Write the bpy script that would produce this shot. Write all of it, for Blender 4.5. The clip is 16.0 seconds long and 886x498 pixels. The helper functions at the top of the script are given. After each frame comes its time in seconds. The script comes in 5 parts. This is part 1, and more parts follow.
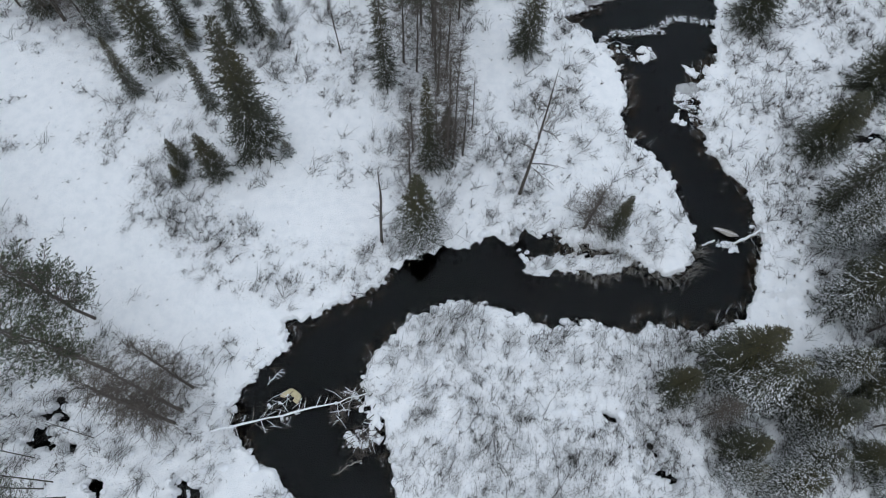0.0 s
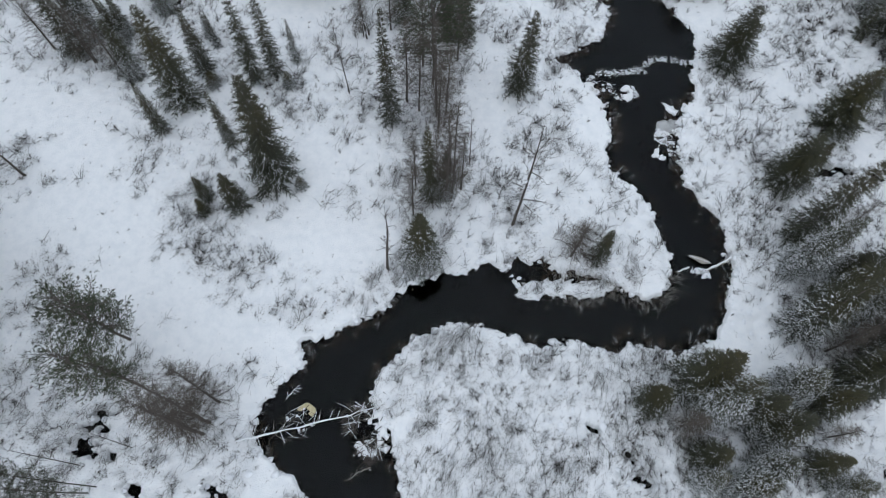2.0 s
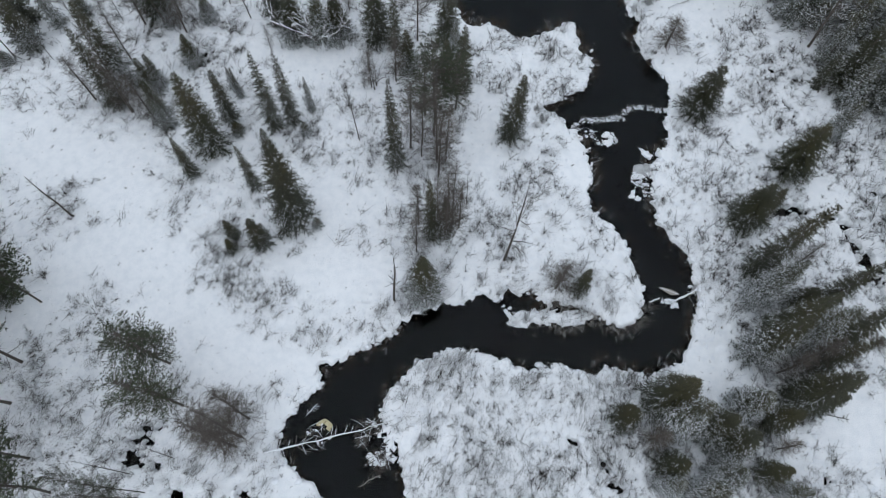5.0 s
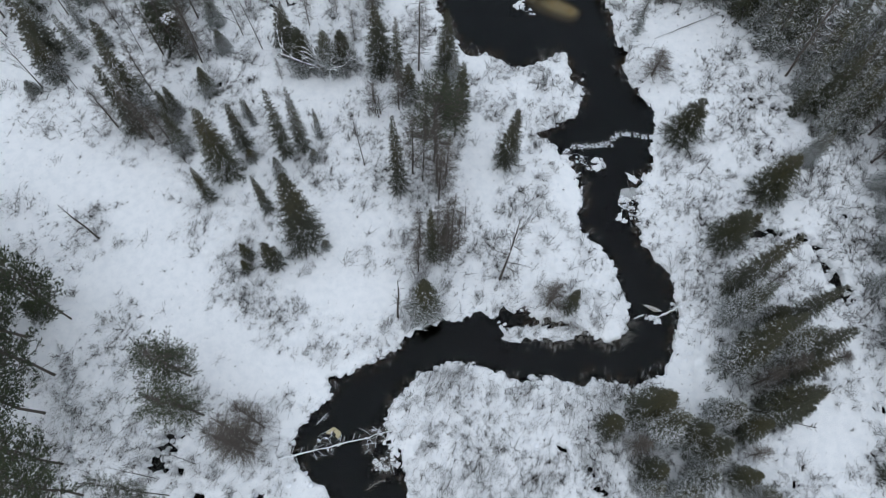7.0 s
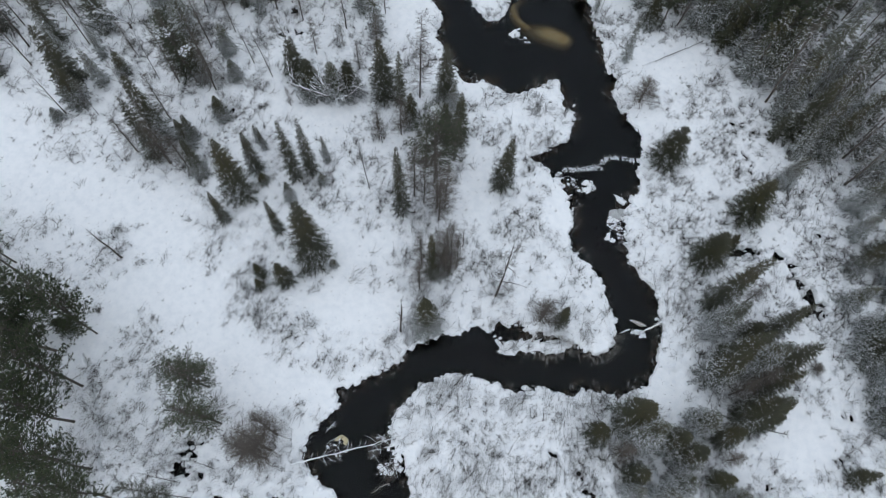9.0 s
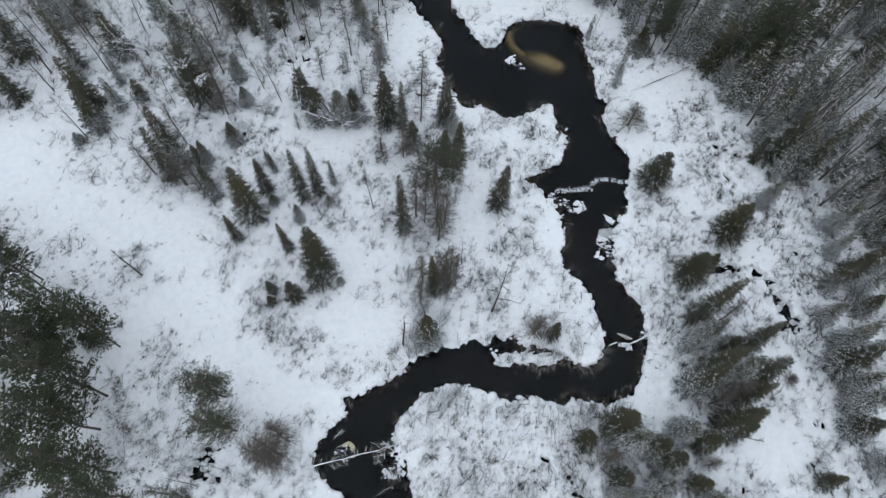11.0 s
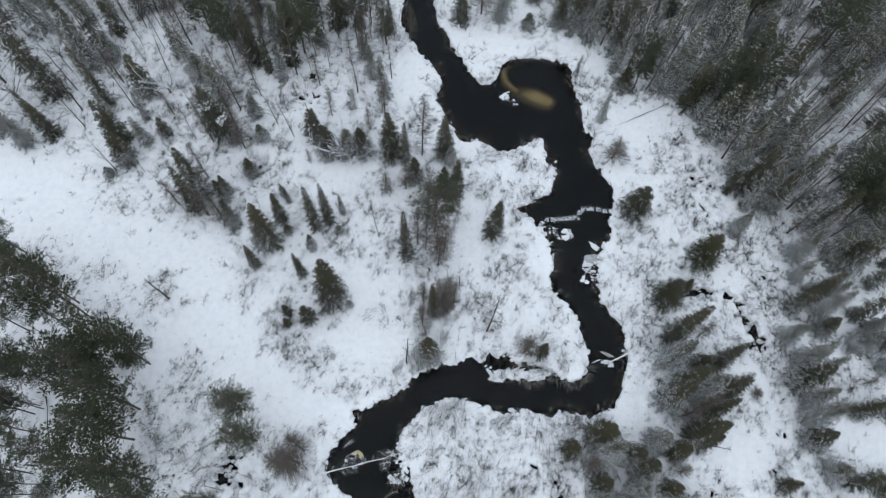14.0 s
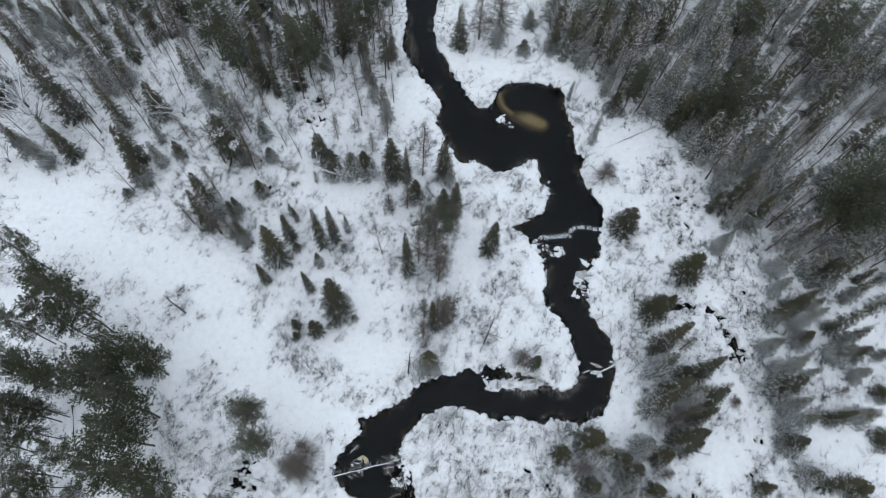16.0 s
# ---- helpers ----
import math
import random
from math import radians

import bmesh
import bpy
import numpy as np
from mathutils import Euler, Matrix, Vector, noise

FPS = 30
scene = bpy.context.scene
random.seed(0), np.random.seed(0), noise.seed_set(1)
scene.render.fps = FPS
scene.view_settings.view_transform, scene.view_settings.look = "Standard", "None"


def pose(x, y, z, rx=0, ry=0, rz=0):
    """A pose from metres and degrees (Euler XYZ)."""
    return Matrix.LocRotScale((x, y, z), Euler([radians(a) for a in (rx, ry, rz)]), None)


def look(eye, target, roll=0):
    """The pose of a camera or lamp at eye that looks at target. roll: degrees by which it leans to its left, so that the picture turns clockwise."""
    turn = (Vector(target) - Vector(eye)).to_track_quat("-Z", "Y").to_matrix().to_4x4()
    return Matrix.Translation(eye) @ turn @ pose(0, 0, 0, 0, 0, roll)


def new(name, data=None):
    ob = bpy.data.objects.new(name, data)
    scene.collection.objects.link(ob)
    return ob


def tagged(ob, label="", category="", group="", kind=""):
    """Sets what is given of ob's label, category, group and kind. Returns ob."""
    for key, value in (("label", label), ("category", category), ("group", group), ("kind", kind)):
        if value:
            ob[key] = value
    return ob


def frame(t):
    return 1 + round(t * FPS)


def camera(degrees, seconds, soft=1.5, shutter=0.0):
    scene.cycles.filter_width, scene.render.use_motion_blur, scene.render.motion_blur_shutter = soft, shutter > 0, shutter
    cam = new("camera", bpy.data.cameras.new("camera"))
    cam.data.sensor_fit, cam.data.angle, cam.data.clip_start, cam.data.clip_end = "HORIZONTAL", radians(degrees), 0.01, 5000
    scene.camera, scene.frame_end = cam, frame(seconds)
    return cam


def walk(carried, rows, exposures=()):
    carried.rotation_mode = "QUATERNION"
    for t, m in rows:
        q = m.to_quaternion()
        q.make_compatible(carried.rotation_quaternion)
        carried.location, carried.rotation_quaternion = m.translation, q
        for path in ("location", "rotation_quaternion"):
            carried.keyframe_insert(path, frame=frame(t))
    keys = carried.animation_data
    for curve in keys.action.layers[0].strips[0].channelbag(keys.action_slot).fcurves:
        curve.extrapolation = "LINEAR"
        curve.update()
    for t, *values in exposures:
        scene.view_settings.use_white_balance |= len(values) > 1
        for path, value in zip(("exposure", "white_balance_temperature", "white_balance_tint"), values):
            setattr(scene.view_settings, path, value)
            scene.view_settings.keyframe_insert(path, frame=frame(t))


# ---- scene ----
cam = camera(71.44, 16.0, soft=0.6)
# a drone that rises straight up, its camera held at one downward tilt: seconds, place, turn
PATH = [
    (0, -0.000, 0.000, 49.605, 24.058, -1.127, 2.523),
    (1, -0.068, 0.008, 52.750, 24.058, -1.131, 2.521),
    (2, -0.136, 0.015, 55.832, 24.057, -1.135, 2.517),
    (3, -0.202, 0.022, 58.864, 24.057, -1.141, 2.513),
    (4, -0.267, 0.030, 61.859, 24.058, -1.147, 2.508),
    (5, -0.331, 0.037, 64.830, 24.058, -1.155, 2.502),
    (6, -0.396, 0.044, 67.789, 24.059, -1.163, 2.495),
    (7, -0.460, 0.051, 70.750, 24.061, -1.172, 2.487),
    (8, -0.525, 0.058, 73.726, 24.063, -1.182, 2.479),
    (9, -0.590, 0.066, 76.729, 24.065, -1.194, 2.469),
    (10, -0.657, 0.073, 79.772, 24.067, -1.206, 2.458),
    (11, -0.724, 0.080, 82.869, 24.070, -1.219, 2.447),
    (12, -0.793, 0.088, 86.032, 24.074, -1.233, 2.435),
    (13, -0.863, 0.096, 89.274, 24.077, -1.248, 2.422),
    (14, -0.936, 0.104, 92.608, 24.081, -1.265, 2.408),
    (15, -1.011, 0.112, 96.048, 24.086, -1.282, 2.393),
    (16, -1.088, 0.121, 99.605, 24.090, -1.300, 2.377),
]
walk(cam, [(t, pose(x, y, z, rx, ry, rz)) for t, x, y, z, rx, ry, rz in PATH], [(0, -0.04), (8, -0.01), (16, 0.11)])

# ---- overcast winter light ----
world = bpy.data.worlds.new("overcast_sky")
scene.world = world
world.use_nodes = True
wn, wl = world.node_tree.nodes, world.node_tree.links
sky = wn.new("ShaderNodeTexSky")
sky.sky_type = "NISHITA"
sky.sun_disc = False
sky.sun_elevation, sky.sun_rotation = radians(38), radians(200)
sky.dust_density, sky.air_density = 4.0, 1.0
dim = wn.new("ShaderNodeMix")
dim.data_type = "RGBA"
dim.inputs[0].default_value = 0.96
scaled = wn.new("ShaderNodeVectorMath")
scaled.operation = "SCALE"
scaled.inputs[3].default_value = 0.1
wl.new(sky.outputs[0], scaled.inputs[0])
wl.new(scaled.outputs[0], dim.inputs[6])
dim.inputs[7].default_value = (0.785, 0.885, 1.01, 1)     # flat cloud cover
wl.new(dim.outputs[2], wn["Background"].inputs[0])
wn["Background"].inputs[1].default_value = 1.0

sun = new("sun", bpy.data.lights.new("sun", "SUN"))
sun.data.energy, sun.data.angle, sun.data.color = 0.35, radians(120), (1.0, 0.99, 0.98)
sun.matrix_world = look((0, 0, 60), (12, 34, 0))


# ---- materials ----
def shader(name, rough=0.7, metal=0.0):
    m = bpy.data.materials.new(name)
    m.use_nodes = True
    b = m.node_tree.nodes["Principled BSDF"]
    b.inputs["Roughness"].default_value = rough
    b.inputs["Metallic"].default_value = metal
    return m, m.node_tree.nodes, m.node_tree.links, b


def ramp(nodes, stops):
    r = nodes.new("ShaderNodeValToRGB")
    e = r.color_ramp.elements
    while len(e) < len(stops):
        e.new(0.5)
    for q, (at, col) in zip(e, stops):
        q.position = at
        q.color = (*col, 1)
    return r


def noise_node(nodes, links, scale, detail=4.0, rough=0.55, where=None):
    n = nodes.new("ShaderNodeTexNoise")
    n.inputs["Scale"].default_value, n.inputs["Detail"].default_value, n.inputs["Roughness"].default_value = scale, detail, rough
    if where is None:
        where = nodes.new("ShaderNodeNewGeometry").outputs["Position"]
    links.new(where, n.inputs["Vector"])
    return n


def bump(nodes, links, height, bsdf, strength=0.3, distance=0.05):
    b = nodes.new("ShaderNodeBump")
    b.inputs["Strength"].default_value, b.inputs["Distance"].default_value = strength, distance
    links.new(height, b.inputs["Height"])
    links.new(b.outputs[0], bsdf.inputs["Normal"])


def mix(nodes, links, fac, a, b):
    m = nodes.new("ShaderNodeMix")
    m.data_type = "RGBA"
    for v, s in ((fac, m.inputs[0]), (a, m.inputs[6]), (b, m.inputs[7])):
        if isinstance(v, (tuple, float)):
            s.default_value = v if isinstance(v, float) else (*v, 1)
        else:
            links.new(v, s)
    return m.outputs[2]


def grained(name, dark, light, scale, rough=0.8, spread=0.0, bumps=0.3, local=False):
    """A surface whose colour runs from dark to light with the grain, each piece and each thing a little apart."""
    m, n, l, b = shader(name, rough)
    where = n.new("ShaderNodeTexCoord").outputs["Object"] if local else None
    g = noise_node(n, l, scale, 5, 0.6, where)
    col = ramp(n, [(0.3, dark), (0.7, light)])
    l.new(g.outputs[0], col.inputs[0])
    out = col.outputs[0]
    if spread:
        info, geo = n.new("ShaderNodeObjectInfo"), n.new("ShaderNodeNewGeometry")
        add = n.new("ShaderNodeMath")
        add.operation = "ADD"
        l.new(info.outputs["Random"], add.inputs[0])
        l.new(geo.outputs["Random Per Island"], add.inputs[1])
        val = n.new("ShaderNodeMapRange")
        val.inputs[1].default_value, val.inputs[2].default_value = 0.0, 2.0
        val.inputs[3].default_value, val.inputs[4].default_value = 1.0 - spread, 1.0 + spread
        l.new(add.outputs[0], val.inputs[0])
        hsv = n.new("ShaderNodeHueSaturation")
        l.new(val.outputs[0], hsv.inputs["Value"])
        l.new(out, hsv.inputs["Color"])
        out = hsv.outputs[0]
    l.new(out, b.inputs["Base Color"])
    if bumps:
        bump(n, l, g.outputs[0], b, bumps, 0.03)
    return m


def snow_ground():
    m, n, l, b = shader("snow_cover", 0.65)
    fine, broad, mid = noise_node(n, l, 8.5, 4, 0.6), noise_node(n, l, 1.1, 6, 0.62), noise_node(n, l, 0.5, 5, 0.6)
    c1 = ramp(n, [(0.34, (0.835, 0.85, 0.87)), (0.58, (0.905, 0.91, 0.92))])
    l.new(broad.outputs[0], c1.inputs[0])
    litter = ramp(n, [(0.585, (0, 0, 0)), (0.65, (0.8, 0.8, 0.8))])      # needles and sedge showing through
    l.new(fine.outputs[0], litter.inputs[0])
    shrubby = n.new("ShaderNodeAttribute")
    shrubby.attribute_name = "litter"
    where = ramp(n, [(0.15, (0.06, 0.06, 0.06)), (0.75, (1, 1, 1))])
    l.new(shrubby.outputs["Fac"], where.inputs[0])
    amount = n.new("ShaderNodeMath")
    amount.operation = "MULTIPLY"
    l.new(litter.outputs[0], amount.inputs[0])
    l.new(where.outputs[0], amount.inputs[1])
    snowy = mix(n, l, amount.outputs[0], c1.outputs[0], (0.16, 0.14, 0.12))
    # wet peat below the snow line at the water's edge
    sep = n.new("ShaderNodeSeparateXYZ")
    l.new(n.new("ShaderNodeNewGeometry").outputs["Position"], sep.inputs[0])
    rough = n.new("ShaderNodeMath")
    rough.operation = "MULTIPLY_ADD"
    rough.inputs[1].default_value, rough.inputs[2].default_value = 0.5, -0.2
    l.new(mid.outputs[0], rough.inputs[0])
    line = n.new("ShaderNodeMath")
    line.operation = "ADD"
    l.new(sep.outputs[2], line.inputs[0])
    l.new(rough.outputs[0], line.inputs[1])
    wet = ramp(n, [(0.06, (0, 0, 0)), (0.16, (1, 1, 1))])
    l.new(line.outputs[0], wet.inputs[0])
    l.new(mix(n, l, wet.outputs[0], (0.0014, 0.0014, 0.0014), snowy), b.inputs["Base Color"])
    dull = n.new("ShaderNodeMath")
    dull.operation = "MULTIPLY"
    dull.inputs[1].default_value = 0.35
    l.new(wet.outputs[0], dull.inputs[0])
    l.new(dull.outputs[0], b.inputs["Specular IOR Level"])
    bump(n, l, fine.outputs[0], b, 0.7, 0.12)
    return m


def river_water():
    """Dark bog water: clear and tea-stained, with a faint ripple."""
    m, n, l, b = shader("river_water", 0.06)
    n.remove(b)
    out = n["Material Output"]
    clear, gloss, both = n.new("ShaderNodeBsdfTransparent"), n.new("ShaderNodeBsdfGlossy"), n.new("ShaderNodeMixShader")
    clear.inputs[0].default_value = (0.72, 0.68, 0.57, 1)
    gloss.inputs["Color"].default_value = (0.82, 0.85, 0.88, 1)
    gloss.inputs["Roughness"].default_value = 0.05
    fres = n.new("ShaderNodeFresnel")
    fres.inputs[0].default_value = 1.285
    rip = noise_node(n, l, 1.6, 3)
    bp = n.new("ShaderNodeBump")
    bp.inputs["Strength"].default_value, bp.inputs["Distance"].default_value = 0.04, 0.02
    l.new(rip.outputs[0], bp.inputs["Height"])
    l.new(bp.outputs[0], gloss.inputs["Normal"])
    l.new(fres.outputs[0], both.inputs[0])
    l.new(clear.outputs[0], both.inputs[1])
    l.new(gloss.outputs[0], both.inputs[2])
    l.new(both.outputs[0], out.inputs[0])
    return m


SNOW_GROUND = snow_ground()
WATER = river_water()
SNOW = grained("fresh_snow", (0.78, 0.80, 0.83), (0.87, 0.88, 0.90), 3.0, 0.6, 0.06, 0.25)


def needles(name, dark, light, dust, bare=-0.17):
    """Needles, olive to brown towards the top, greyer and dusted with snow below; each tree a little apart."""
    m = grained(name, dark, light, 16.0, 0.6, 0.35, 0.0, True)
    n, l = m.node_tree.nodes, m.node_tree.links
    b = n["Principled BSDF"]
    col = b.inputs["Base Color"].links[0].from_socket
    sep = n.new("ShaderNodeSeparateXYZ")
    l.new(n.new("ShaderNodeTexCoord").outputs["Object"], sep.inputs[0])
    kind = noise_node(n, l, 0.21, 1, 0.4)
    tops = n.new("ShaderNodeMapRange")
    tops.inputs[1].default_value, tops.inputs[2].default_value = 3.0, 8.5
    l.new(sep.outputs[2], tops.inputs[0])
    warm = n.new("ShaderNodeMath")
    warm.operation = "MULTIPLY"
    tint = ramp(n, [(0.38, (0.35, 0.35, 0.35)), (0.6, (0.95, 0.95, 0.95))])
    l.new(kind.outputs[0], tint.inputs[0])
    l.new(tint.outputs[0], warm.inputs[0])
    l.new(tops.outputs[0], warm.inputs[1])
    brown = n.new("ShaderNodeMix")
    brown.data_type, brown.blend_type = "RGBA", "MULTIPLY"
    l.new(warm.outputs[0], brown.inputs[0])
    l.new(col, brown.inputs[6])
    brown.inputs[7].default_value = (1.45, 1.10, 0.50, 1)
    spot = noise_node(n, l, 5.5, 4, 0.85)
    thin = n.new("ShaderNodeMapRange")
    thin.inputs[1].default_value, thin.inputs[2].default_value, thin.inputs[3].default_value, thin.inputs[4].default_value = 3.0, 9.0, 0.0, bare
    l.new(sep.outputs[2], thin.inputs[0])
    add = n.new("ShaderNodeMath")
    add.operation = "ADD"
    l.new(spot.outputs[0], add.inputs[0])
    l.new(thin.outputs[0], add.inputs[1])
    cut = ramp(n, [(dust, (0, 0, 0)), (dust + 0.03, (0.95, 0.95, 0.95))])
    l.new(add.outputs[0], cut.inputs[0])
    l.new(mix(n, l, cut.outputs[0], brown.outputs[2], (0.76, 0.78, 0.81)), b.inputs["Base Color"])
    return m


def lacy(m, scale, cut):
    """Opens gaps between the needles of each spray."""
    n, l = m.node_tree.nodes, m.node_tree.links
    g = noise_node(n, l, scale, 1, 0.5, n.new("ShaderNodeTexCoord").outputs["Object"])
    step = n.new("ShaderNodeMath")
    step.operation = "GREATER_THAN"
    step.inputs[1].default_value = cut
    l.new(g.outputs[0], step.inputs[0])
    l.new(step.outputs[0], n["Principled BSDF"].inputs["Alpha"])
    return m


NEEDLES = needles("spruce_needles", (0.004, 0.005, 0.002), (0.050, 0.054, 0.025), 0.60)
SNOWY_NEEDLES = needles("snowy_spruce_needles", (0.005, 0.006, 0.003), (0.046, 0.052, 0.028), 0.545)
FROSTED_NEEDLES = needles("frosted_spruce_needles", (0.006, 0.008, 0.004), (0.052, 0.060, 0.034), 0.525, -0.06)
PINE_NEEDLES = grained("pine_needles", (0.009, 0.015, 0.005), (0.054, 0.071, 0.024), 1.2, 0.6, 0.45, 0.0)
lacy(NEEDLES, 15.0, 0.43)
lacy(SNOWY_NEEDLES, 15.0, 0.41)
lacy(FROSTED_NEEDLES, 15.0, 0.41)
BARK = grained("dark_bark", (0.045, 0.038, 0.032), (0.13, 0.11, 0.095), 6.0, 0.9, 0.25, 0.5)
GREY_BARK = grained("grey_bark", (0.09, 0.085, 0.08), (0.22, 0.20, 0.185), 5.0, 0.85, 0.3, 0.4)
TWIGS = grained("brown_twigs", (0.052, 0.044, 0.037), (0.140, 0.119, 0.100), 2.0, 0.85, 0.35, 0.0)
SHRUB = grained("willow_twigs", (0.026, 0.022, 0.019), (0.080, 0.069, 0.061), 1.0, 0.85, 0.35, 0.0)
SEDGE = grained("dead_sedge", (0.05, 0.036, 0.024), (0.15, 0.105, 0.07), 2.0, 0.85, 0.4, 0.0)


# ---- mesh helpers ----
def rnd(a, b):
    return random.uniform(a, b)


class Shape:
    """Gathers points and faces of one part."""

    def __init__(self):
        self.v, self.f = [], []

    def blade(self, p, d, side, length, width, sag=0.0):
        """A needle spray: a folded lozenge from p along d."""
        i = len(self.v)
        mid = p + d * (0.45 * length)
        drop = Vector((0, 0, -sag))
        self.v += [p, mid + side * (width / 2) + drop, p + d * length, mid - side * (width / 2) + drop]
        self.f += [(i, i + 1, i + 2), (i, i + 2, i + 3)]

    def lump(self, p, d, side, length, width, high):
        """Snow lying on a spray."""
        i = len(self.v)
        mid = p + d * (0.5 * length)
        up = Vector((0, 0, 1))
        self.v += [p + up * 0.02, mid + side * (width / 2) + up * 0.01, p + d * length + up * 0.02, mid - side * (width / 2) + up * 0.01, mid + up * high]
        self.f += [(i, i + 1, i + 4), (i + 1, i + 2, i + 4), (i + 2, i + 3, i + 4), (i + 3, i, i + 4)]

    def stick(self, a, b, ra, rb, sides=3):
        """A tapered round stick from a to b."""
        d = (b - a)
        if d.length < 1e-6:
            return
        d = d.normalized()
        u = d.orthogonal().normalized()
        w = d.cross(u)
        i = len(self.v)
        ring = [u * math.cos(6.2832 * k / sides) + w * math.sin(6.2832 * k / sides) for k in range(sides)]
        self.v += [a + q * ra for q in ring]
        if rb <= 0.0:
            self.v.append(b)
            self.f += [(i + k, i + (k + 1) % sides, i + sides) for k in range(sides)]
        else:
            self.v += [b + q * rb for q in ring]
            self.f += [(i + k, i + (k + 1) % sides, i + sides + (k + 1) % sides, i + sides + k) for k in range(sides)]

    def slip(self, a, b, r):
        """The finest twigs."""
        side = (b - a).cross(Vector((rnd(-1, 1), rnd(-1, 1), rnd(-1, 1))))
        side = side.normalized() * r
        i = len(self.v)
        self.v += [a + side, a - side, b]
        self.f.append((i, i + 1, i + 2))

    def tube(self, pts, radii, sides=6):
        """A bent, tapered trunk with a closed tip."""
        i, n = len(self.v), len(pts)
        for k, (p, r) in enumerate(zip(pts, radii)):
            d = (pts[min(k + 1, n - 1)] - pts[max(k - 1, 0)]).normalized()
            u = d.cross(Vector((0.3, 1, 0.1))).normalized()
            w = d.cross(u)
            self.v += [p + (u * math.cos(6.2832 * s / sides) + w * math.sin(6.2832 * s / sides)) * r for s in range(sides)]
        for k in range(n - 1):
            for s in range(sides):
                a, b = i + k * sides + s, i + k * sides + (s + 1) % sides
                self.f.append((a, b, b + sides, a + sides))
        self.f.append(tuple(i + (n - 1) * sides + s for s in range(sides)))
        self.f.append(tuple(i + s for s in reversed(range(sides))))

    def mesh(self, name, material):
        me = bpy.data.meshes.new(name)
        me.from_pydata([tuple(p) for p in self.v], [], self.f)
        me.materials.append(material)
        me.update()
        return me


def arrays_mesh(name, verts, faces, material, smooth=False):
    me = bpy.data.meshes.new(name)
    me.from_pydata(verts, [], faces)
    me.materials.append(material)
    if smooth:
        me.polygons.foreach_set("use_smooth", np.ones(len(me.polygons), dtype=bool))
    me.update()
    return me


def child(name, mesh, parent, label=""):
    ob = new(name, mesh)
    ob.parent = parent
    return tagged(ob, label) if label else ob


def smooth(x):
    x = np.clip(x, 0, 1)
    return x * x * (3 - 2 * x)


LATTICE = np.random.RandomState(7).rand(256, 256)


def field(x, y, size, seed=0):
    """Smooth noise from 0 to 1 over the plan, with features about size metres across."""
    x, y = np.asarray(x) / size + 37.3 * seed, np.asarray(y) / size + 91.7 * seed
    i, j = np.floor(x).astype(int), np.floor(y).astype(int)
    u, v = x - i, y - j
    u, v = u * u * (3 - 2 * u), v * v * (3 - 2 * v)
    g = lambda a, b: LATTICE[a % 256, b % 256]
    return (g(i, j) * (1 - u) + g(i + 1, j) * u) * (1 - v) + (g(i, j + 1) * (1 - u) + g(i + 1, j + 1) * u) * v


def fractal(x, y, size, octaves=4, seed=0):
    total, amp, norm = 0.0, 1.0, 0.0
    for k in range(octaves):
        total = total + amp * field(x, y, size / 2 ** k, seed + k)
        norm += amp
        amp *= 0.55
    return total / norm


# ---- plan: banks of the stream, from upstream to downstream ----
BANK_WEST_UPPER = [
    (-11.7, 107.3), (-11.2, 103.2), (-10.4, 98.4), (-11.2, 92.9), (-10.4, 88.4), (-7.9, 84.2),
    (-5.8, 81.4), (-3.7, 78.7), (-2.4, 76), (-3.1, 72.6), (-2.1, 69.4), (-0.7, 66.8),
    (0.6, 64.4), (1.9, 62.9), (5.6, 62.8), (8.9, 61.1), (11.5, 61.8), (13.7, 62.9),
    (15.8, 64.2), (16.7, 62.1), (16.9, 59.4), (18.1, 57.6), (17.8, 54), (15.6, 51.9),
    (11.5, 49.6), (14, 48), (14.8, 46.2), (16.2, 44.4), (17.1, 42.5), (17.4, 40.4),
    (17.6, 38.8), (16.8, 37.2), (17.5, 34.7),
]
BANK_WEST_LOWER = [
    (19.1, 33.2), (20.5, 31.8), (21.3, 29.4), (22.1, 26.5), (22.5, 24.7), (21.9, 22.3),
    (20.5, 20.9), (18.7, 20.8), (16.4, 21.6), (15, 22.7), (13.2, 23.1), (11.4, 23.2),
    (10.4, 24.1), (9.5, 24.3), (8.6, 23.3), (7.2, 24), (6.3, 23), (4.9, 23.4),
    (3.5, 23.3), (1.7, 22.4), (-0.1, 22), (-1.9, 21.5), (-3.2, 20.7), (-4.7, 19.3),
    (-5.8, 18.3), (-7.1, 17.4), (-8.8, 16.7), (-10.1, 15.5), (-11.6, 14.9), (-12.8, 14.7),
    (-12.3, 13.1), (-13.3, 11.8), (-14.4, 10.4), (-15.5, 8.5), (-15.9, 6.8), (-15.0, 5.2),
    (-13.9, 4.2), (-12.4, 3.2), (-10.9, 2.2), (-9.2, -2.6),
]
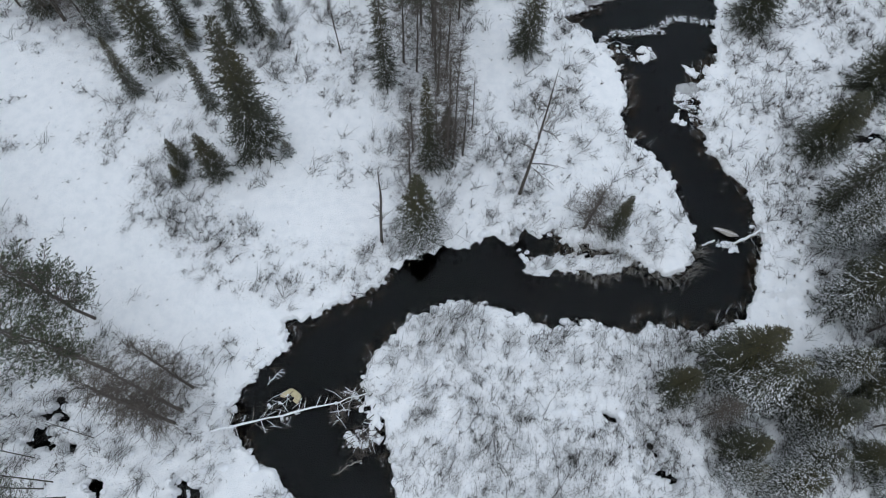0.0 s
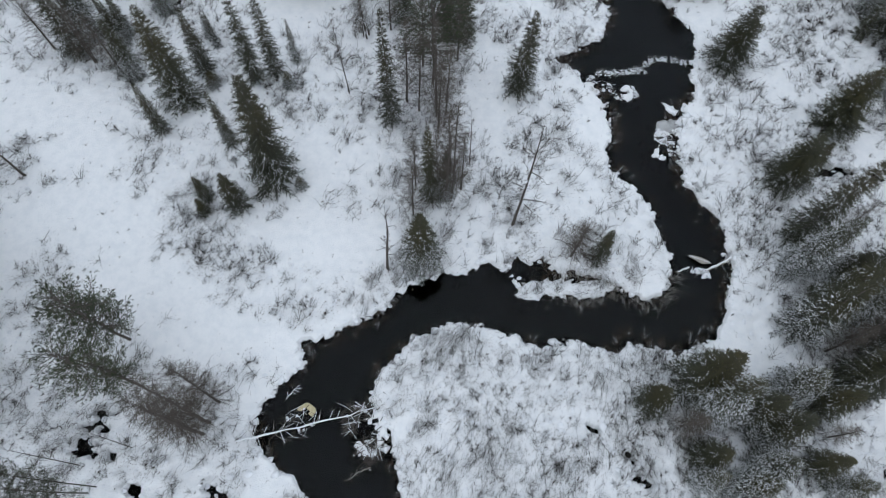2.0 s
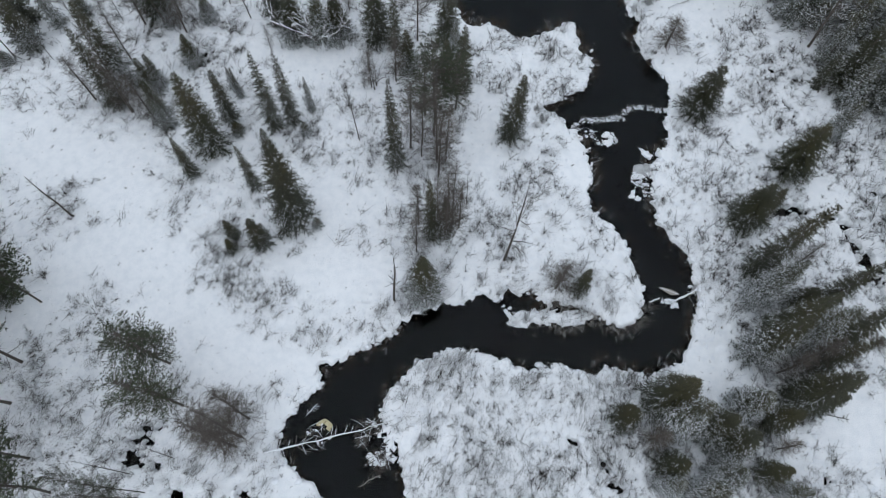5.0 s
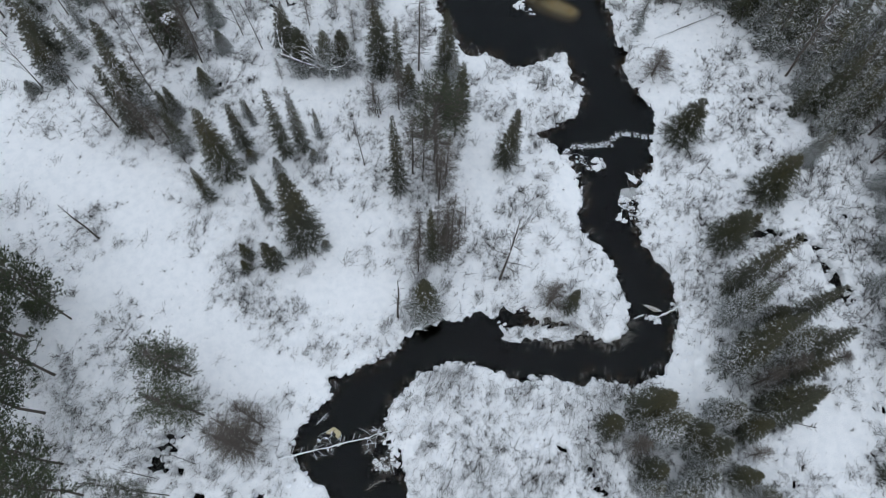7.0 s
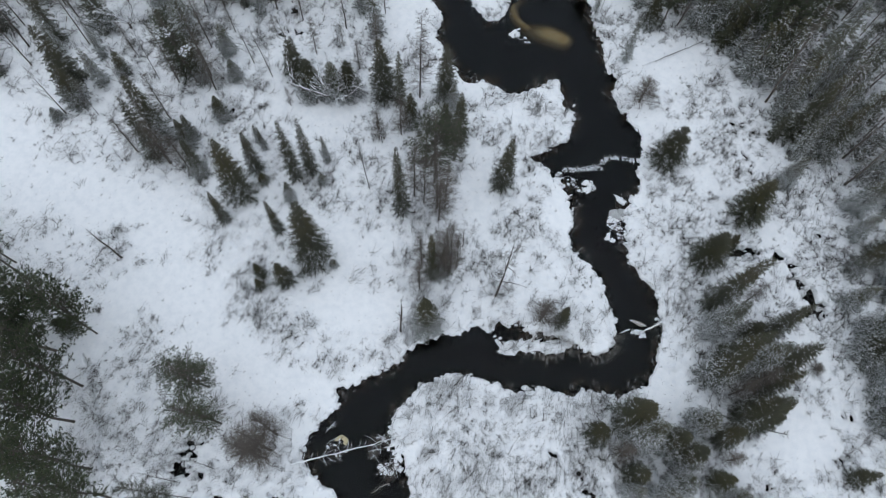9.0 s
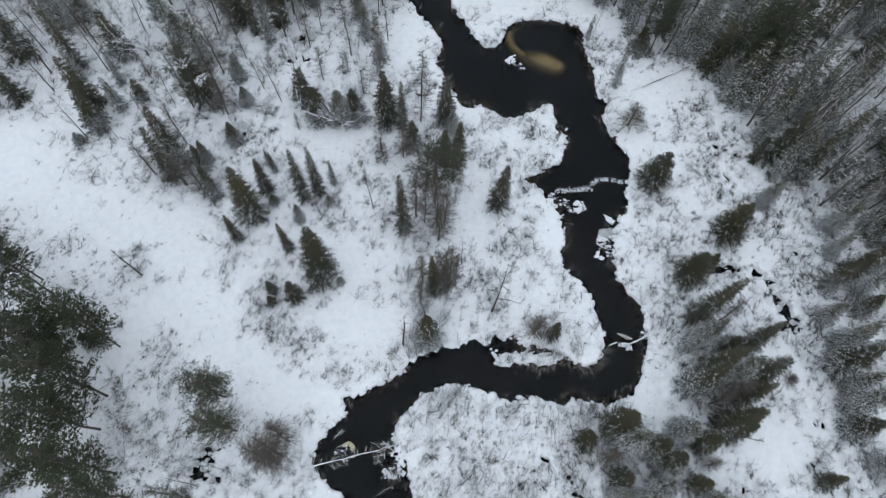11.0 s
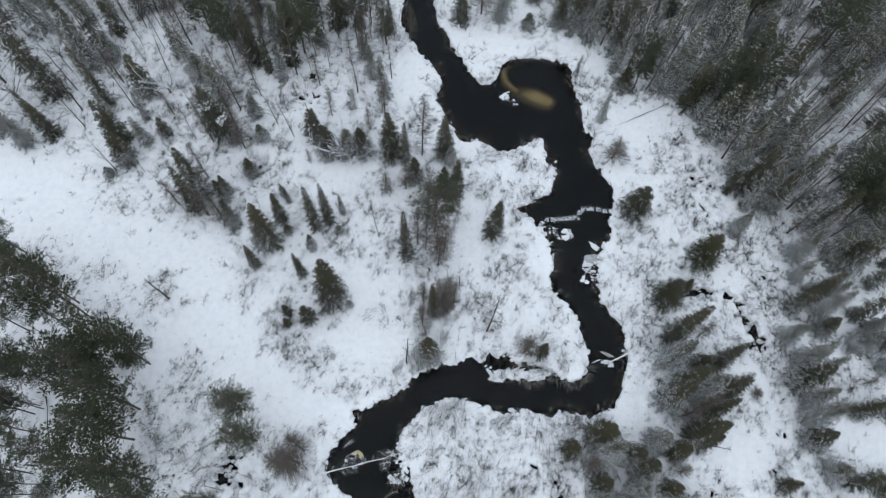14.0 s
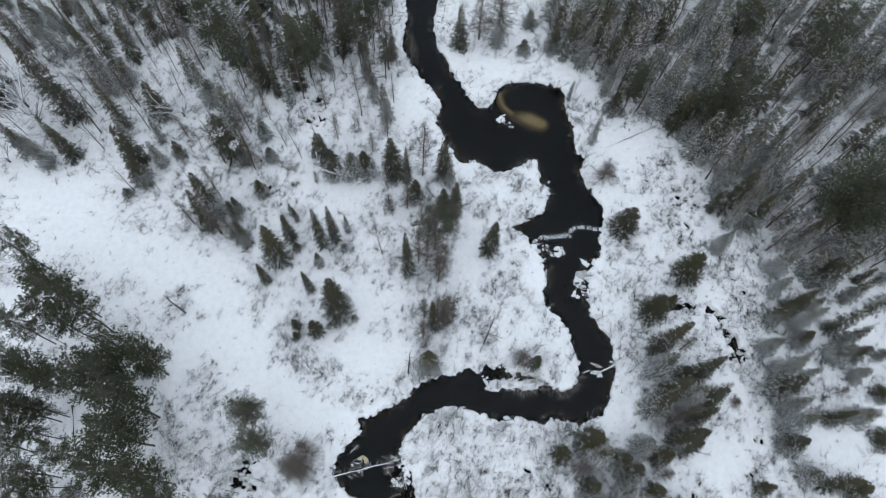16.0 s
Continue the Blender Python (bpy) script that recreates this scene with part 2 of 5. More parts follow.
BANK_EAST_UPPER = [
    (-3.2, 108.7), (-4.1, 102.8), (-4.8, 98), (-4.4, 94.1), (-3.6, 90.3), (-1.8, 87.5),
    (-0.5, 83.9), (1.3, 81.1), (2.6, 78.4), (4.1, 76.4), (5.4, 75.4), (7.2, 76.1),
    (8, 77.9), (8.5, 79.7), (10.1, 81.4), (12.7, 82.2), (15.6, 82.4), (18.5, 82.2),
    (20.7, 81.6), (22.4, 79.6), (22.3, 76.8), (23.2, 73.5), (23.6, 70.2), (24, 66.9),
    (25.2, 64.5), (24.7, 61.9), (25.3, 59.5), (26.7, 57.2), (28.1, 54.3), (28.5, 51.4),
    (27.8, 49.7), (27.2, 47.4), (27.3, 45.5), (26.2, 44), (25.3, 41.8), (24.7, 39.7),
    (24.7, 36.6),
]
BANK_EAST_LOWER = [
    (24.9, 34), (25.7, 32.1), (27.1, 30.6), (27.9, 29.2), (28.1, 26.8), (28.4, 25),
    (27.9, 22.2), (27.3, 20.3), (26.4, 18), (24.8, 16.8), (23, 15.9), (21.2, 15.4),
    (19.8, 16), (17.6, 16.1), (15.8, 15.2), (14.9, 15.5), (13.1, 16.1), (10.9, 15.8),
    (9.6, 15.1), (8, 15.9), (6.4, 16.7), (4.6, 17), (1.9, 17.4), (0.6, 17.1),
    (-1.2, 16.2), (-2.9, 15.2), (-4.2, 14), (-5.2, 12.7), (-5.6, 11.4), (-6, 10.1),
    (-5.3, 8.9), (-4.2, 7.7), (-3.9, 6.1), (-3.2, 5), (-2.8, 3), (-0.7, -2.2),
]
ISLET = [
    (7.1, 20.6), (8.2, 21.4), (9.5, 22.1), (11.4, 22), (13.2, 22), (15, 22.3),
    (16.2, 21.9), (15.3, 20.9), (13.6, 20.5), (11.4, 20.6), (9.5, 20.3), (8, 20.1),
]
CREEK_EAST = [
    (37.7, 35.2), (38.9, 35.7), (40.4, 35.9), (42, 35.8), (43.3, 35.7), (44.5, 35.1),
    (45.8, 34.9), (46.6, 33.8), (47.4, 32.3), (47.8, 30.5), (48.2, 29.4), (48.6, 27.9),
    (49.1, 26.6),
]
CREEK_WEST = [
    (-44.4, 17.4), (-43.5, 15.7), (-42.8, 14.4), (-42.1, 13), (-41.2, 11.7), (-40.7, 10.4),
    (-40, 8.6), (-39.7, 6.8), (-39.1, 5.2), (-38.2, 4),
]
PUDDLES_SOUTH = [
    (13.4, 8.3, 0.2), (14.0, 8.0, 0.28), (14.5, 7.6, 0.22), (15.1, 7.2, 0.22), (16.7, 6.2, 0.3), (17.2, 5.6, 0.25),
    (-29.8, 4.8, 0.7), (-27.1, 3.8, 0.5), (-26.5, 3.2, 0.4), (-25.6, 2.2, 0.8), (-25.2, 2.5, 0.4), (-25.2, 1.5, 0.4),
    (-24.3, 1.1, 0.7), (-18.5, 1.5, 0.8), (-17.4, 1.2, 0.6), (-19.9, 2, 0.4), (-22.6, 2, 0.3), (-27.8, 4.6, 0.4),
    (-28.7, 4.9, 0.35), (-28.9, 4.1, 0.3), (-28.8, 7.3, 0.8), (-29.3, 6.3, 0.7), (-28.4, 6.2, 0.5), (-30.6, 5.1, 0.6), (-27.5, 4.1, 0.4), (-28.7, 5.6, 0.4), (-29.5, 5.3, 0.3), (15.2, 4, 0.5), (17.4, 4.3, 0.3),
    (18.1, 3.8, 0.3),
]
PUDDLES = [
    (-26.5, 75.5, 0.8), (-28.6, 75.7, 0.3), (-27.6, 70.4, 1), (-25.4, 70.8, 0.8), (-25.9, 69.1, 0.4), (-24.4, 68.7, 0.4),
    (-23.1, 69.7, 0.3), (47.8, 9.1, 0.6), (49.6, 14.1, 0.3), (50.8, 17.3, 0.2), (50.7, 14, 0.3), (38.6, 5.9, 0.5),
    (50.2, 27.3, 0.6), (49.9, 28.7, 0.4), (51.3, 29.5, 0.3), (-72.8, 46.2, 0.5), (-71.9, 46.7, 0.4), (-68.3, 44.4, 0.3),
    (-68.5, 41.9, 0.4), (-54.9, 42.7, 0.2), (-33, 55.1, 0.4), (38.3, 58.8, 0.4), (42.2, 57.4, 0.4), (43.9, 56.7, 0.4),
    (45.3, 55.9, 0.3), (43.2, 51.4, 0.4), (44.1, 49.8, 0.4), (49.9, 41.3, 0.4), (52, 38.8, 0.4), (-52.6, 29.6, 0.4),
    (-60.4, 34, 0.4), (-52.3, 28.2, 0.5),
]
SHRUBBY = [
    (8.2, 9.9, 12.2, 6.8), (18.3, 25.3, 4.6, 3.8), (31.7, 41.9, 4, 6.6), (6.1, 31.4, 3.8, 4), (-20.2, 22.6, 4.5, 2.8), (-25.1, 30.9, 5.6, 2.5),
    (-34.4, 6.4, 5.1, 3.2), (-12.5, 18.4, 3.6, 1.8), (10.9, 57.8, 6.3, 4.9),
    (16.5, 30.5, 4.5, 4.5), (12, 33, 3, 6), (-30, 35.8, 5.8, 3.1), (-42, 43.5, 9, 2.6), (-30.8, 6.5, 5, 4), (-22, 4, 6, 3),
    (-35.6, 20.4, 2.5, 2.8), (-36.9, 11, 3.3, 5), (-45, 62, 14, 8), (-62, 70, 14, 10), (-22, 68, 10, 8), (-2, 45, 6, 10), (-2, 32, 5, 6), (36, 20, 7, 9), (56, 30, 10, 14),
    (50, 48, 8, 8), (26, 8, 9, 6), (-16, 42, 4, 4), (-27, 33, 6, 4), (-36, 50, 8, 5),
]
OPEN_SNOW = [
    (-67, 45.5, 9, 6.5), (-35.6, 26.5, 6, 4.5), (-29.4, 17.6, 5, 4.2), (-75, 53, 6, 4.5),
    (-44, 38.2, 10, 2.8), (-54.9, 40.7, 10.7, 4.3), (-66.3, 50.1, 3.5, 7), (-38, 33.5, 4.5, 3), (-21.9, 14.9, 6.6, 3), (-11.8, 25.3, 6, 2.8),
    (-31.3, 23, 4.1, 5.2), (-13, 33.5, 3.8, 3.6), (-41.6, 24.3, 2.7, 3.8), (33.8, 67.8, 7.1, 4.2), (3.9, 45.9, 2.2, 6.2), (-57, 23.6, 4.5, 3.3),
    (-54.5, 11.3, 3.9, 3.4), (62.2, 13.9, 5.4, 3.3), (72.5, 40.8, 3.8, 2.7), (43.6, 11, 4.8, 3.8), (60.5, 42.3, 3, 2.2), (8.7, 84.7, 6.9, 2.3),
    (46.4, 21.1, 2.8, 3.7), (-11.1, 73.1, 5.5, 3.4), (-18.1, 55.1, 4.1, 3.6), (-24.4, 55.9, 3.1, 2.4), (22.5, 84.9, 3.5, 1.5),
]
SHOALS = [
    (-5.7, 8.9, 2, 0.05), (-5.6, 5.9, 2, 0.05), (-4.7, 7.8, 1.6, 0.1), (15.2, 45.5, 2.6, 0.3), (19.8, 45.4, 1.5, 0.2), (16.5, 44.1, 2.2, 0.05),
    (22.8, 37.8, 2, 0.1), (23.6, 40.2, 1.6, 0.2), (9.3, 73.1, 1.3, 0.35), (18.1, 59.5, 1.3, 0.4), (10.8, 22.8, 1.8, 0), (15.8, 22.2, 1.6, 0.05),
]
# kind, x, y, height, crown width of the single trees, stand by stand
MEADOW_1 = [
    ('S', -28.7, 40.6, 13.5, 4.8), ('S', -27.3, 44.8, 9.1, 2.6), ('S', -21.6, 44, 13.3, 2.7), ('S', -19.6, 45, 12.3, 2.5), ('F', -17.6, 46.9, 6.2, 1.3), ('F', -26.9, 48.6, 5.5, 1.1),
    ('F', -26, 43, 2.3, 1.8), ('S', -30.4, 36.8, 7.4, 2), ('S', -22.7, 35.4, 8.7, 1.9), ('S', -17.6, 31.5, 16.1, 5.3), ('S', -20.7, 28.3, 6.7, 2.7), ('S', -24.1, 29, 4.3, 1.6),
    ('S', -23.9, 27.3, 2.9, 1.4), ('F', -33.8, 53.6, 5.4, 2.6), ('S', -41.9, 46.4, 13.1, 3.4), ('F', -35, 43.9, 8.6, 2.7), ('F', -37.5, 48.4, 7, 2.4), ('L', -39.9, 45.3, 10.3, 3.9),
    ('L', -36.7, 44.2, 9.1, 3.3),
]
MEADOW_2 = [
    ('D', -43, 30.6, 9.2, 1.8), ('D', -19.5, 31.4, 7.9, 0.6), ('G', -11.2, 42.8, 12, 1.9), ('L', -44.9, 47.1, 7.9, 4), ('F', -17.8, 43.3, 2.3, 1.6), ('W', -28.7, 40.6, 5.3, 3.8),
    ('F', -21.8, 40.2, 5.2, 1.9), ('F', -37.4, 49.7, 5.9, 2.2), ('L', -35.6, 44.7, 6.7, 1.9), ('F', -27.8, 49.6, 4.1, 1.2), ('F', -14.8, 30.8, 2, 1.3), ('F', -33.3, 61.1, 3.8, 2.4),
]
RIVERSIDE_1 = [
    ('S', 7.3, 44.2, 11.7, 3.5), ('B', -10, 50.5, 8.1, 3), ('S', -6.3, 39.4, 15.6, 2.7), ('P', -2.1, 44.2, 16, 7.8), ('S', 0.9, 51.6, 10.6, 3.3), ('L', -1.6, 40.4, 14, 4.5),
    ('L', -3.4, 40.9, 12.5, 3.2), ('W', -1.5, 40.4, 5.2, 4.8), ('L', 0.5, 30.3, 17, 3.7), ('S', -1.6, 30.1, 12.6, 2.4), ('B', 2.2, 34.6, 10.4, 1.6), ('B', 9.4, 34.4, 2.4, 1.2),
    ('L', -1, 31.6, 11.7, 2.7), ('D', -5.3, 22.3, 11.6, 1.9), ('S', -1.1, 59.5, 11.5, 3.7), ('S', -10.2, 58.9, 11.8, 4.6), ('S', -7.8, 57.5, 11.8, 2.4), ('L', -5, 59, 16.5, 4.1), ('L', -8.7, 85.8, 8.8, 3.6),
    ('S', -12.7, 86.1, 8.2, 2.4),
]
RIVERSIDE_2 = [
    ('F', -12.7, 71.1, 10.9, 3.2), ('F', -15.3, 75.6, 8.3, 2.8), ('P', -13.7, 81.2, 12.4, 4.4), ('W', -18.2, 57.4, 11.0, 7.4), ('S', -24.2, 62, 7.6, 3.1), ('F', -21.1, 58.6, 7.6, 4.4), ('F', -17.6, 58.4, 7.6, 4.4), ('F', -15.5, 59.0, 7.0, 4.2), ('S', -23.0, 60.7, 10.0, 3.0),
    ('W', -21.5, 81.1, 6.3, 4.8), ('S', -18.7, 87.4, 4.2, 2.7), ('B', -23.9, 59.8, 8.9, 1.4), ('F', -17.4, 80.8, 7.6, 2.4), ('F', -0.1, 57.7, 5.2, 2.2), ('W', -9.8, 51.1, 9.1, 3.6),
    ('L', 12.5, 24.6, 7.8, 4.5), ('S', 14.9, 24.3, 6.7, 2.2), ('F', -2.1, 23, 9.9, 4), ('L', -3.3, 28.1, 9.9, 2.9), ('L', -0, 30, 15.6, 4.7), ('L', -4.8, 42, 12.7, 3.9),
    ('L', -0.5, 40.5, 11.4, 3.8),
]
RIVERSIDE_3 = [
    ('L', -3.3, 47, 11.4, 4), ('L', -1.3, 38.3, 11.5, 3.8), ('S', -0.9, 51.5, 8.5, 3.4), ('L', 0.4, 48.1, 10.5, 3.7), ('L', -3.2, 31.5, 9.6, 3), ('L', 1.4, 31.4, 10.2, 2.8),
    ('F', -0.3, 30.6, 8.2, 2.4), ('L', -10.4, 50.9, 6.7, 2.7), ('L', -7.3, 52, 9.3, 3.4), ('F', -6, 53.9, 7.5, 3.2), ('G', 6.7, 27.7, 17.7, 4.2),
]
EAST_BANK_1 = [
    ('S', 34.8, 27.9, 16.2, 3.9), ('F', 34.5, 24.6, 10.8, 4), ('S', 35.6, 20.5, 13, 3.6), ('F', 33.1, 18.1, 12.6, 4.1), ('F', 38.3, 23.6, 5.7, 3.5), ('L', 37.7, 17.5, 8.8, 3.9),
    ('L', 35.7, 16.2, 7.4, 3.3), ('S', 38.1, 13.7, 9.9, 3.3), ('S', 38.4, 12.8, 6.6, 2.7), ('S', 33.6, 10.8, 7.2, 3.2), ('S', 22.9, 12.5, 10.5, 4.9), ('F', 23.6, 10.7, 10.8, 4.5),
    ('S', 18.7, 10.6, 5.6, 3.2), ('L', 21.4, 8.8, 5.4, 3.4), ('F', 27.3, 9.9, 7.4, 4), ('F', 28.8, 8.4, 7.6, 4), ('S', 22.8, 6.2, 6.3, 3.1), ('F', 27.8, 5.4, 6.7, 3.6),
    ('S', 32.4, 5.9, 5.9, 2.9),
]
EAST_BANK_2 = [
    ('F', 25.4, 3.8, 7, 3.5), ('F', 33.9, 4.1, 5.6, 3), ('F', 31, 12.3, 7.3, 3.8), ('S', 41.4, 41.5, 9.3, 5.4), ('S', 34.7, 34.2, 7.7, 4.9), ('S', 37.9, 35.8, 5.7, 2.5),
    ('S', 31.1, 49.9, 8.6, 5.2), ('L', 28.5, 60.3, 5.4, 5.4), ('L', 41.3, 20.6, 7.1, 2.8), ('L', 34.2, 8.4, 5, 2.6), ('F', 22.3, 4.3, 5.9, 2.5), ('F', 26.7, 68, 9.8, 1.9),
    ('F', 22.7, 78.2, 6, 1.3), ('B', 23.6, 78.4, 10, 0.7), ('L', 43.9, 21.3, 6.6, 2.3), ('L', 46.8, 19.9, 1.5, 2.6), ('S', 39.3, 16.7, 10.7, 2.9), ('S', 36.9, 13.9, 11.4, 3.4),
    ('F', 47.8, 46.9, 6.9, 3.1),
]
EAST_BANK_3 = [
    ('S', 41.1, 23.9, 12, 3.2),
]
EAST_STAND_1 = [
    ('F', 53.4, 21.8, 10.3, 4.6), ('F', 54.5, 16.9, 10.5, 4), ('S', 61.5, 17.8, 7.4, 2.6), ('F', 53.8, 13.6, 7.7, 3.9), ('F', 54.4, 25.2, 10.6, 3.4), ('F', 66.6, 24.9, 5.9, 2.9),
    ('F', 63.9, 28, 7, 4), ('F', 52.9, 28.9, 6.7, 3.1), ('S', 48.6, 7, 5.8, 2.5), ('F', 55.9, 9.3, 5.6, 3.3), ('F', 62.5, 7.7, 5.6, 4.2), ('F', 69.2, 15.1, 1.9, 3.8),
    ('F', 65.4, 18.3, 7.4, 3.5), ('F', 54.7, 19.4, 8.1, 3.1), ('S', 58.1, 35.9, 10.6, 3.7), ('S', 64.6, 32.8, 14.8, 2.9), ('F', 58.8, 33, 10.5, 2.8), ('F', 58.5, 30.2, 6, 3.5),
    ('F', 54.4, 24.8, 8.3, 2.7),
]
EAST_STAND_2 = [
    ('S', 40.7, 19.1, 12.8, 4), ('F', 38, 19.6, 12, 4.2), ('S', 36.3, 12.9, 11.8, 3.6),
    ('F', 66, 30.7, 8.8, 2.7), ('S', 58.5, 7.9, 10.8, 2.8), ('F', 70.6, 22.3, 2.4, 3), ('F', 67.2, 28.2, 6.3, 2.7), ('L', 63.4, 22.1, 3.8, 2.6),
]
NORTHEAST_1 = [
    ('S', 50.3, 54.9, 13.6, 4.2), ('F', 54.1, 51.8, 11.6, 4), ('p', 49.7, 69.4, 20.9, 6.3), ('p', 47.4, 71.2, 16.4, 5.3), ('p', 69.4, 86.3, 19.1, 6.7), ('p', 66.5, 52.6, 20.9, 7.9),
    ('p', 67.1, 50.4, 18, 6.9), ('F', 61.3, 47.8, 13.1, 3.9), ('F', 56.9, 43, 10.3, 3.8), ('F', 64.8, 41.2, 13.8, 4.2), ('F', 64, 42.1, 8.7, 4.2), ('F', 22.8, 89.7, 13.3, 4.3),
    ('F', 19.6, 90.3, 8, 3.4), ('F', 29.3, 95.2, 6.8, 3.4), ('F', 30.3, 84.1, 12.6, 4.2), ('F', 34.1, 89.8, 12.8, 4.5), ('p', 33.3, 75.7, 14.9, 3.9), ('F', 31.4, 75.9, 5.7, 3.7),
    ('F', 39, 76, 11.2, 4.3),
]
NORTHEAST_2 = [
    ('W', 64, 60.4, 4.8, 4.7), ('p', 57.1, 92.9, 14.6, 5), ('F', 42.3, 79.6, 12.1, 4.4), ('F', 45, 72.9, 12.5, 4.3), ('B', 65.7, 72.9, 11.7, 2.1), ('B', 74.6, 72.7, 8.2, 2.1),
    ('F', 8.5, 90.9, 12.2, 3.4), ('L', 8.5, 93.2, 12.8, 9.1), ('S', 0.8, 90.5, 10.9, 3.8), ('L', 4.7, 92.6, 12, 5.7), ('F', 15.1, 96.4, 4.7, 3), ('F', 13.9, 89.5, 3.9, 2.9),
    ('F', 25.6, 92.1, 8.1, 3.9),
]
NORTHWEST_1 = [
    ('S', -71.9, 68.4, 19.4, 5.4), ('S', -61.7, 66.7, 14.7, 3.1), ('S', -57.3, 59.1, 11.8, 4.5), ('F', -55.5, 69.4, 10.1, 4.4), ('S', -40.4, 61.4, 13.2, 4.6), ('L', -37, 61, 13, 4.2), ('L', -36, 58.8, 11, 3.8), ('L', -41.8, 59.8, 12, 3.8), ('S', -69.5, 59.4, 10.1, 3.4), ('F', -73.6, 57.5, 8.7, 3.6),
    ('F', -52.9, 58.8, 8, 2.6), ('F', -50.1, 60.8, 4.8, 2.4), ('S', -69, 77.8, 15.4, 3.9), ('F', -51.6, 78.5, 10.3, 2.6), ('F', -46, 73.1, 7, 3.8), 
    ('F', -60.9, 88.7, 8, 4), ('F', -56.9, 90.5, 9.4, 4.1), ('p', -46.9, 84.3, 16.9, 4.9), ('S', -40.3, 85.5, 11.8, 2.7), ('p', -28.4, 80.4, 15.5, 6.1), ('S', -22.4, 90.7, 12.1, 3.8),
    ('p', -18.4, 86, 14.2, 4),
]
NORTHWEST_2 = [
    ('F', -63.7, 77.1, 6.3, 3.9), ('F', -69.1, 78, 5, 3.9), ('F', -35.3, 65.8, 6.3, 2.9), ('L', -38.2, 66.9, 13.5, 3.5), ('F', -33.1, 60.8, 4.5, 2.4),
    ('S', -34.8, 85.5, 6.6, 2.4), ('F', -41.2, 49.3, 14.4, 4.5), ('L', -41.3, 52.6, 10.8, 3.4), ('B', -39.6, 45.3, 21.3, 1.9), ('F', -55.4, 54.8, 8.8, 4), ('B', -57.2, 53.2, 10.8, 2.4),
    ('F', -57.7, 52.1, 2.6, 2), ('F', -85.8, 70.5, 4.7, 3.8), ('B', -67.6, 83.7, 14.4, 1.5), ('B', -59.4, 81, 13.5, 1.5), ('B', -62.5, 80.8, 13.4, 1.3), ('B', -80.7, 81, 11.1, 1.5),
    ('B', -83.1, 66.8, 4.6, 1.2),
]
NORTHWEST_3 = [
    ('B', -46.2, 69.5, 11, 1.3), ('B', -44.9, 60.2, 14.1, 1.2), ('B', -44.2, 90.8, 8, 1.4), ('B', -37.1, 92.3, 8.4, 1.4), ('B', -33.1, 79.2, 8.5, 1.3), ('B', -26.9, 76.8, 9.1, 1.5),
    ('B', -23.7, 79.8, 9.2, 1.5), ('B', -52.1, 53, 10, 1.4), ('F', -81.9, 90.2, 7.3, 3.4), ('F', -86.5, 90.9, 6.7, 4.1), ('S', -80.1, 94.9, 5.1, 3.9), ('F', -36.8, 94.3, 5.1, 2.5),
    ('F', -25.4, 82.6, 4.3, 2.9), ('F', -38.1, 60.1, 8.7, 3),
]
WEST_PINES_1 = [
    ('p', -53.7, 26.6, 26, 4.5), ('p', -56.7, 29.2, 21.4, 4), ('p', -67.3, 37.1, 16.4, 3.4), ('p', -70.5, 40.9, 9.4, 1.1), ('p', -61.2, 32.5, 15.4, 2.7), ('p', -57.1, 25.5, 19.9, 3.9),
    ('p', -62.7, 24.3, 16.5, 3.5), ('p', -46, 21.4, 18.5, 4), ('p', -43.4, 20.1, 16.1, 3.8), ('p', -47.8, 17.7, 20.4, 6), ('p', -43.3, 13.5, 18.5, 5.4), ('p', -43.2, 9.3, 18.7, 5.5),
    ('p', -39.9, 4.2, 18.3, 4.4), ('p', -44.5, 4.2, 19, 4.1), ('p', -36.7, 1.2, 18.1, 4), ('p', -49.1, 6.4, 18.8, 3.3), ('p', -59, 18.2, 15.5, 3.1), ('p', -60.2, 17.5, 14.8, 3.1),
    ('p', -55.8, 16.5, 17, 3.1),
]
WEST_PINES_2 = [
    ('p', -57.9, 13.4, 17.7, 2.5), ('p', -56.9, 12.9, 15.8, 2.5), ('p', -58.2, 12.2, 16.6, 3.4), ('p', -57.6, 9.7, 16.2, 3), ('p', -61, 7.6, 13.7, 3.3), ('p', -55.9, 4.2, 16.1, 3.3),
    ('p', -54.2, 2.9, 17.1, 2.4), ('p', -54.6, 1.6, 15.3, 2.9), ('F', -46.8, 20.4, 4.2, 2.6), ('F', -53.6, 2, 1.8, 3.2), ('p', -65.2, 20.5, 13.3, 3.5), ('p', -50.4, 19.3, 10.9, 4.3),
    ('B', -60.8, 24.1, 13.3, 0.9), ('B', -50.1, 22.1, 8.9, 1.2), ('P', -28.1, 14.1, 13.2, 6.2), ('P', -25.8, 9.9, 14.0, 5.6), ('L', -19.5, 7.2, 15.5, 4.6), ('L', -20.9, 6.4, 13.6, 4.9),
    ('L', -19, 8.9, 13.2, 3.8),
]
WEST_PINES_3 = [
    ('B', -25.6, 4.8, 9.9, 1), ('L', -19.9, 6.2, 13.5, 4.5), ('B', -29.6, 3.2, 11.6, 0.8), ('P', -27.8, 1.6, 16.2, 2.4), ('P', -28.4, 1.1, 15.3, 2.4), ('P', -26.6, 0.6, 16.3, 2.4),
]
THICKET_NORTHEAST = [
    (19.1, 111.3), (19.7, 89.8), (28.2, 83.8), (30.4, 74.9), (40.9, 74.1), (43.8, 69.7),
    (46.3, 63.5), (47, 52.7), (55.9, 50.9), (55.1, 43.1), (60.9, 44.5), (63, 40.4),
    (83.2, 45.6), (105.3, 117.1),
]
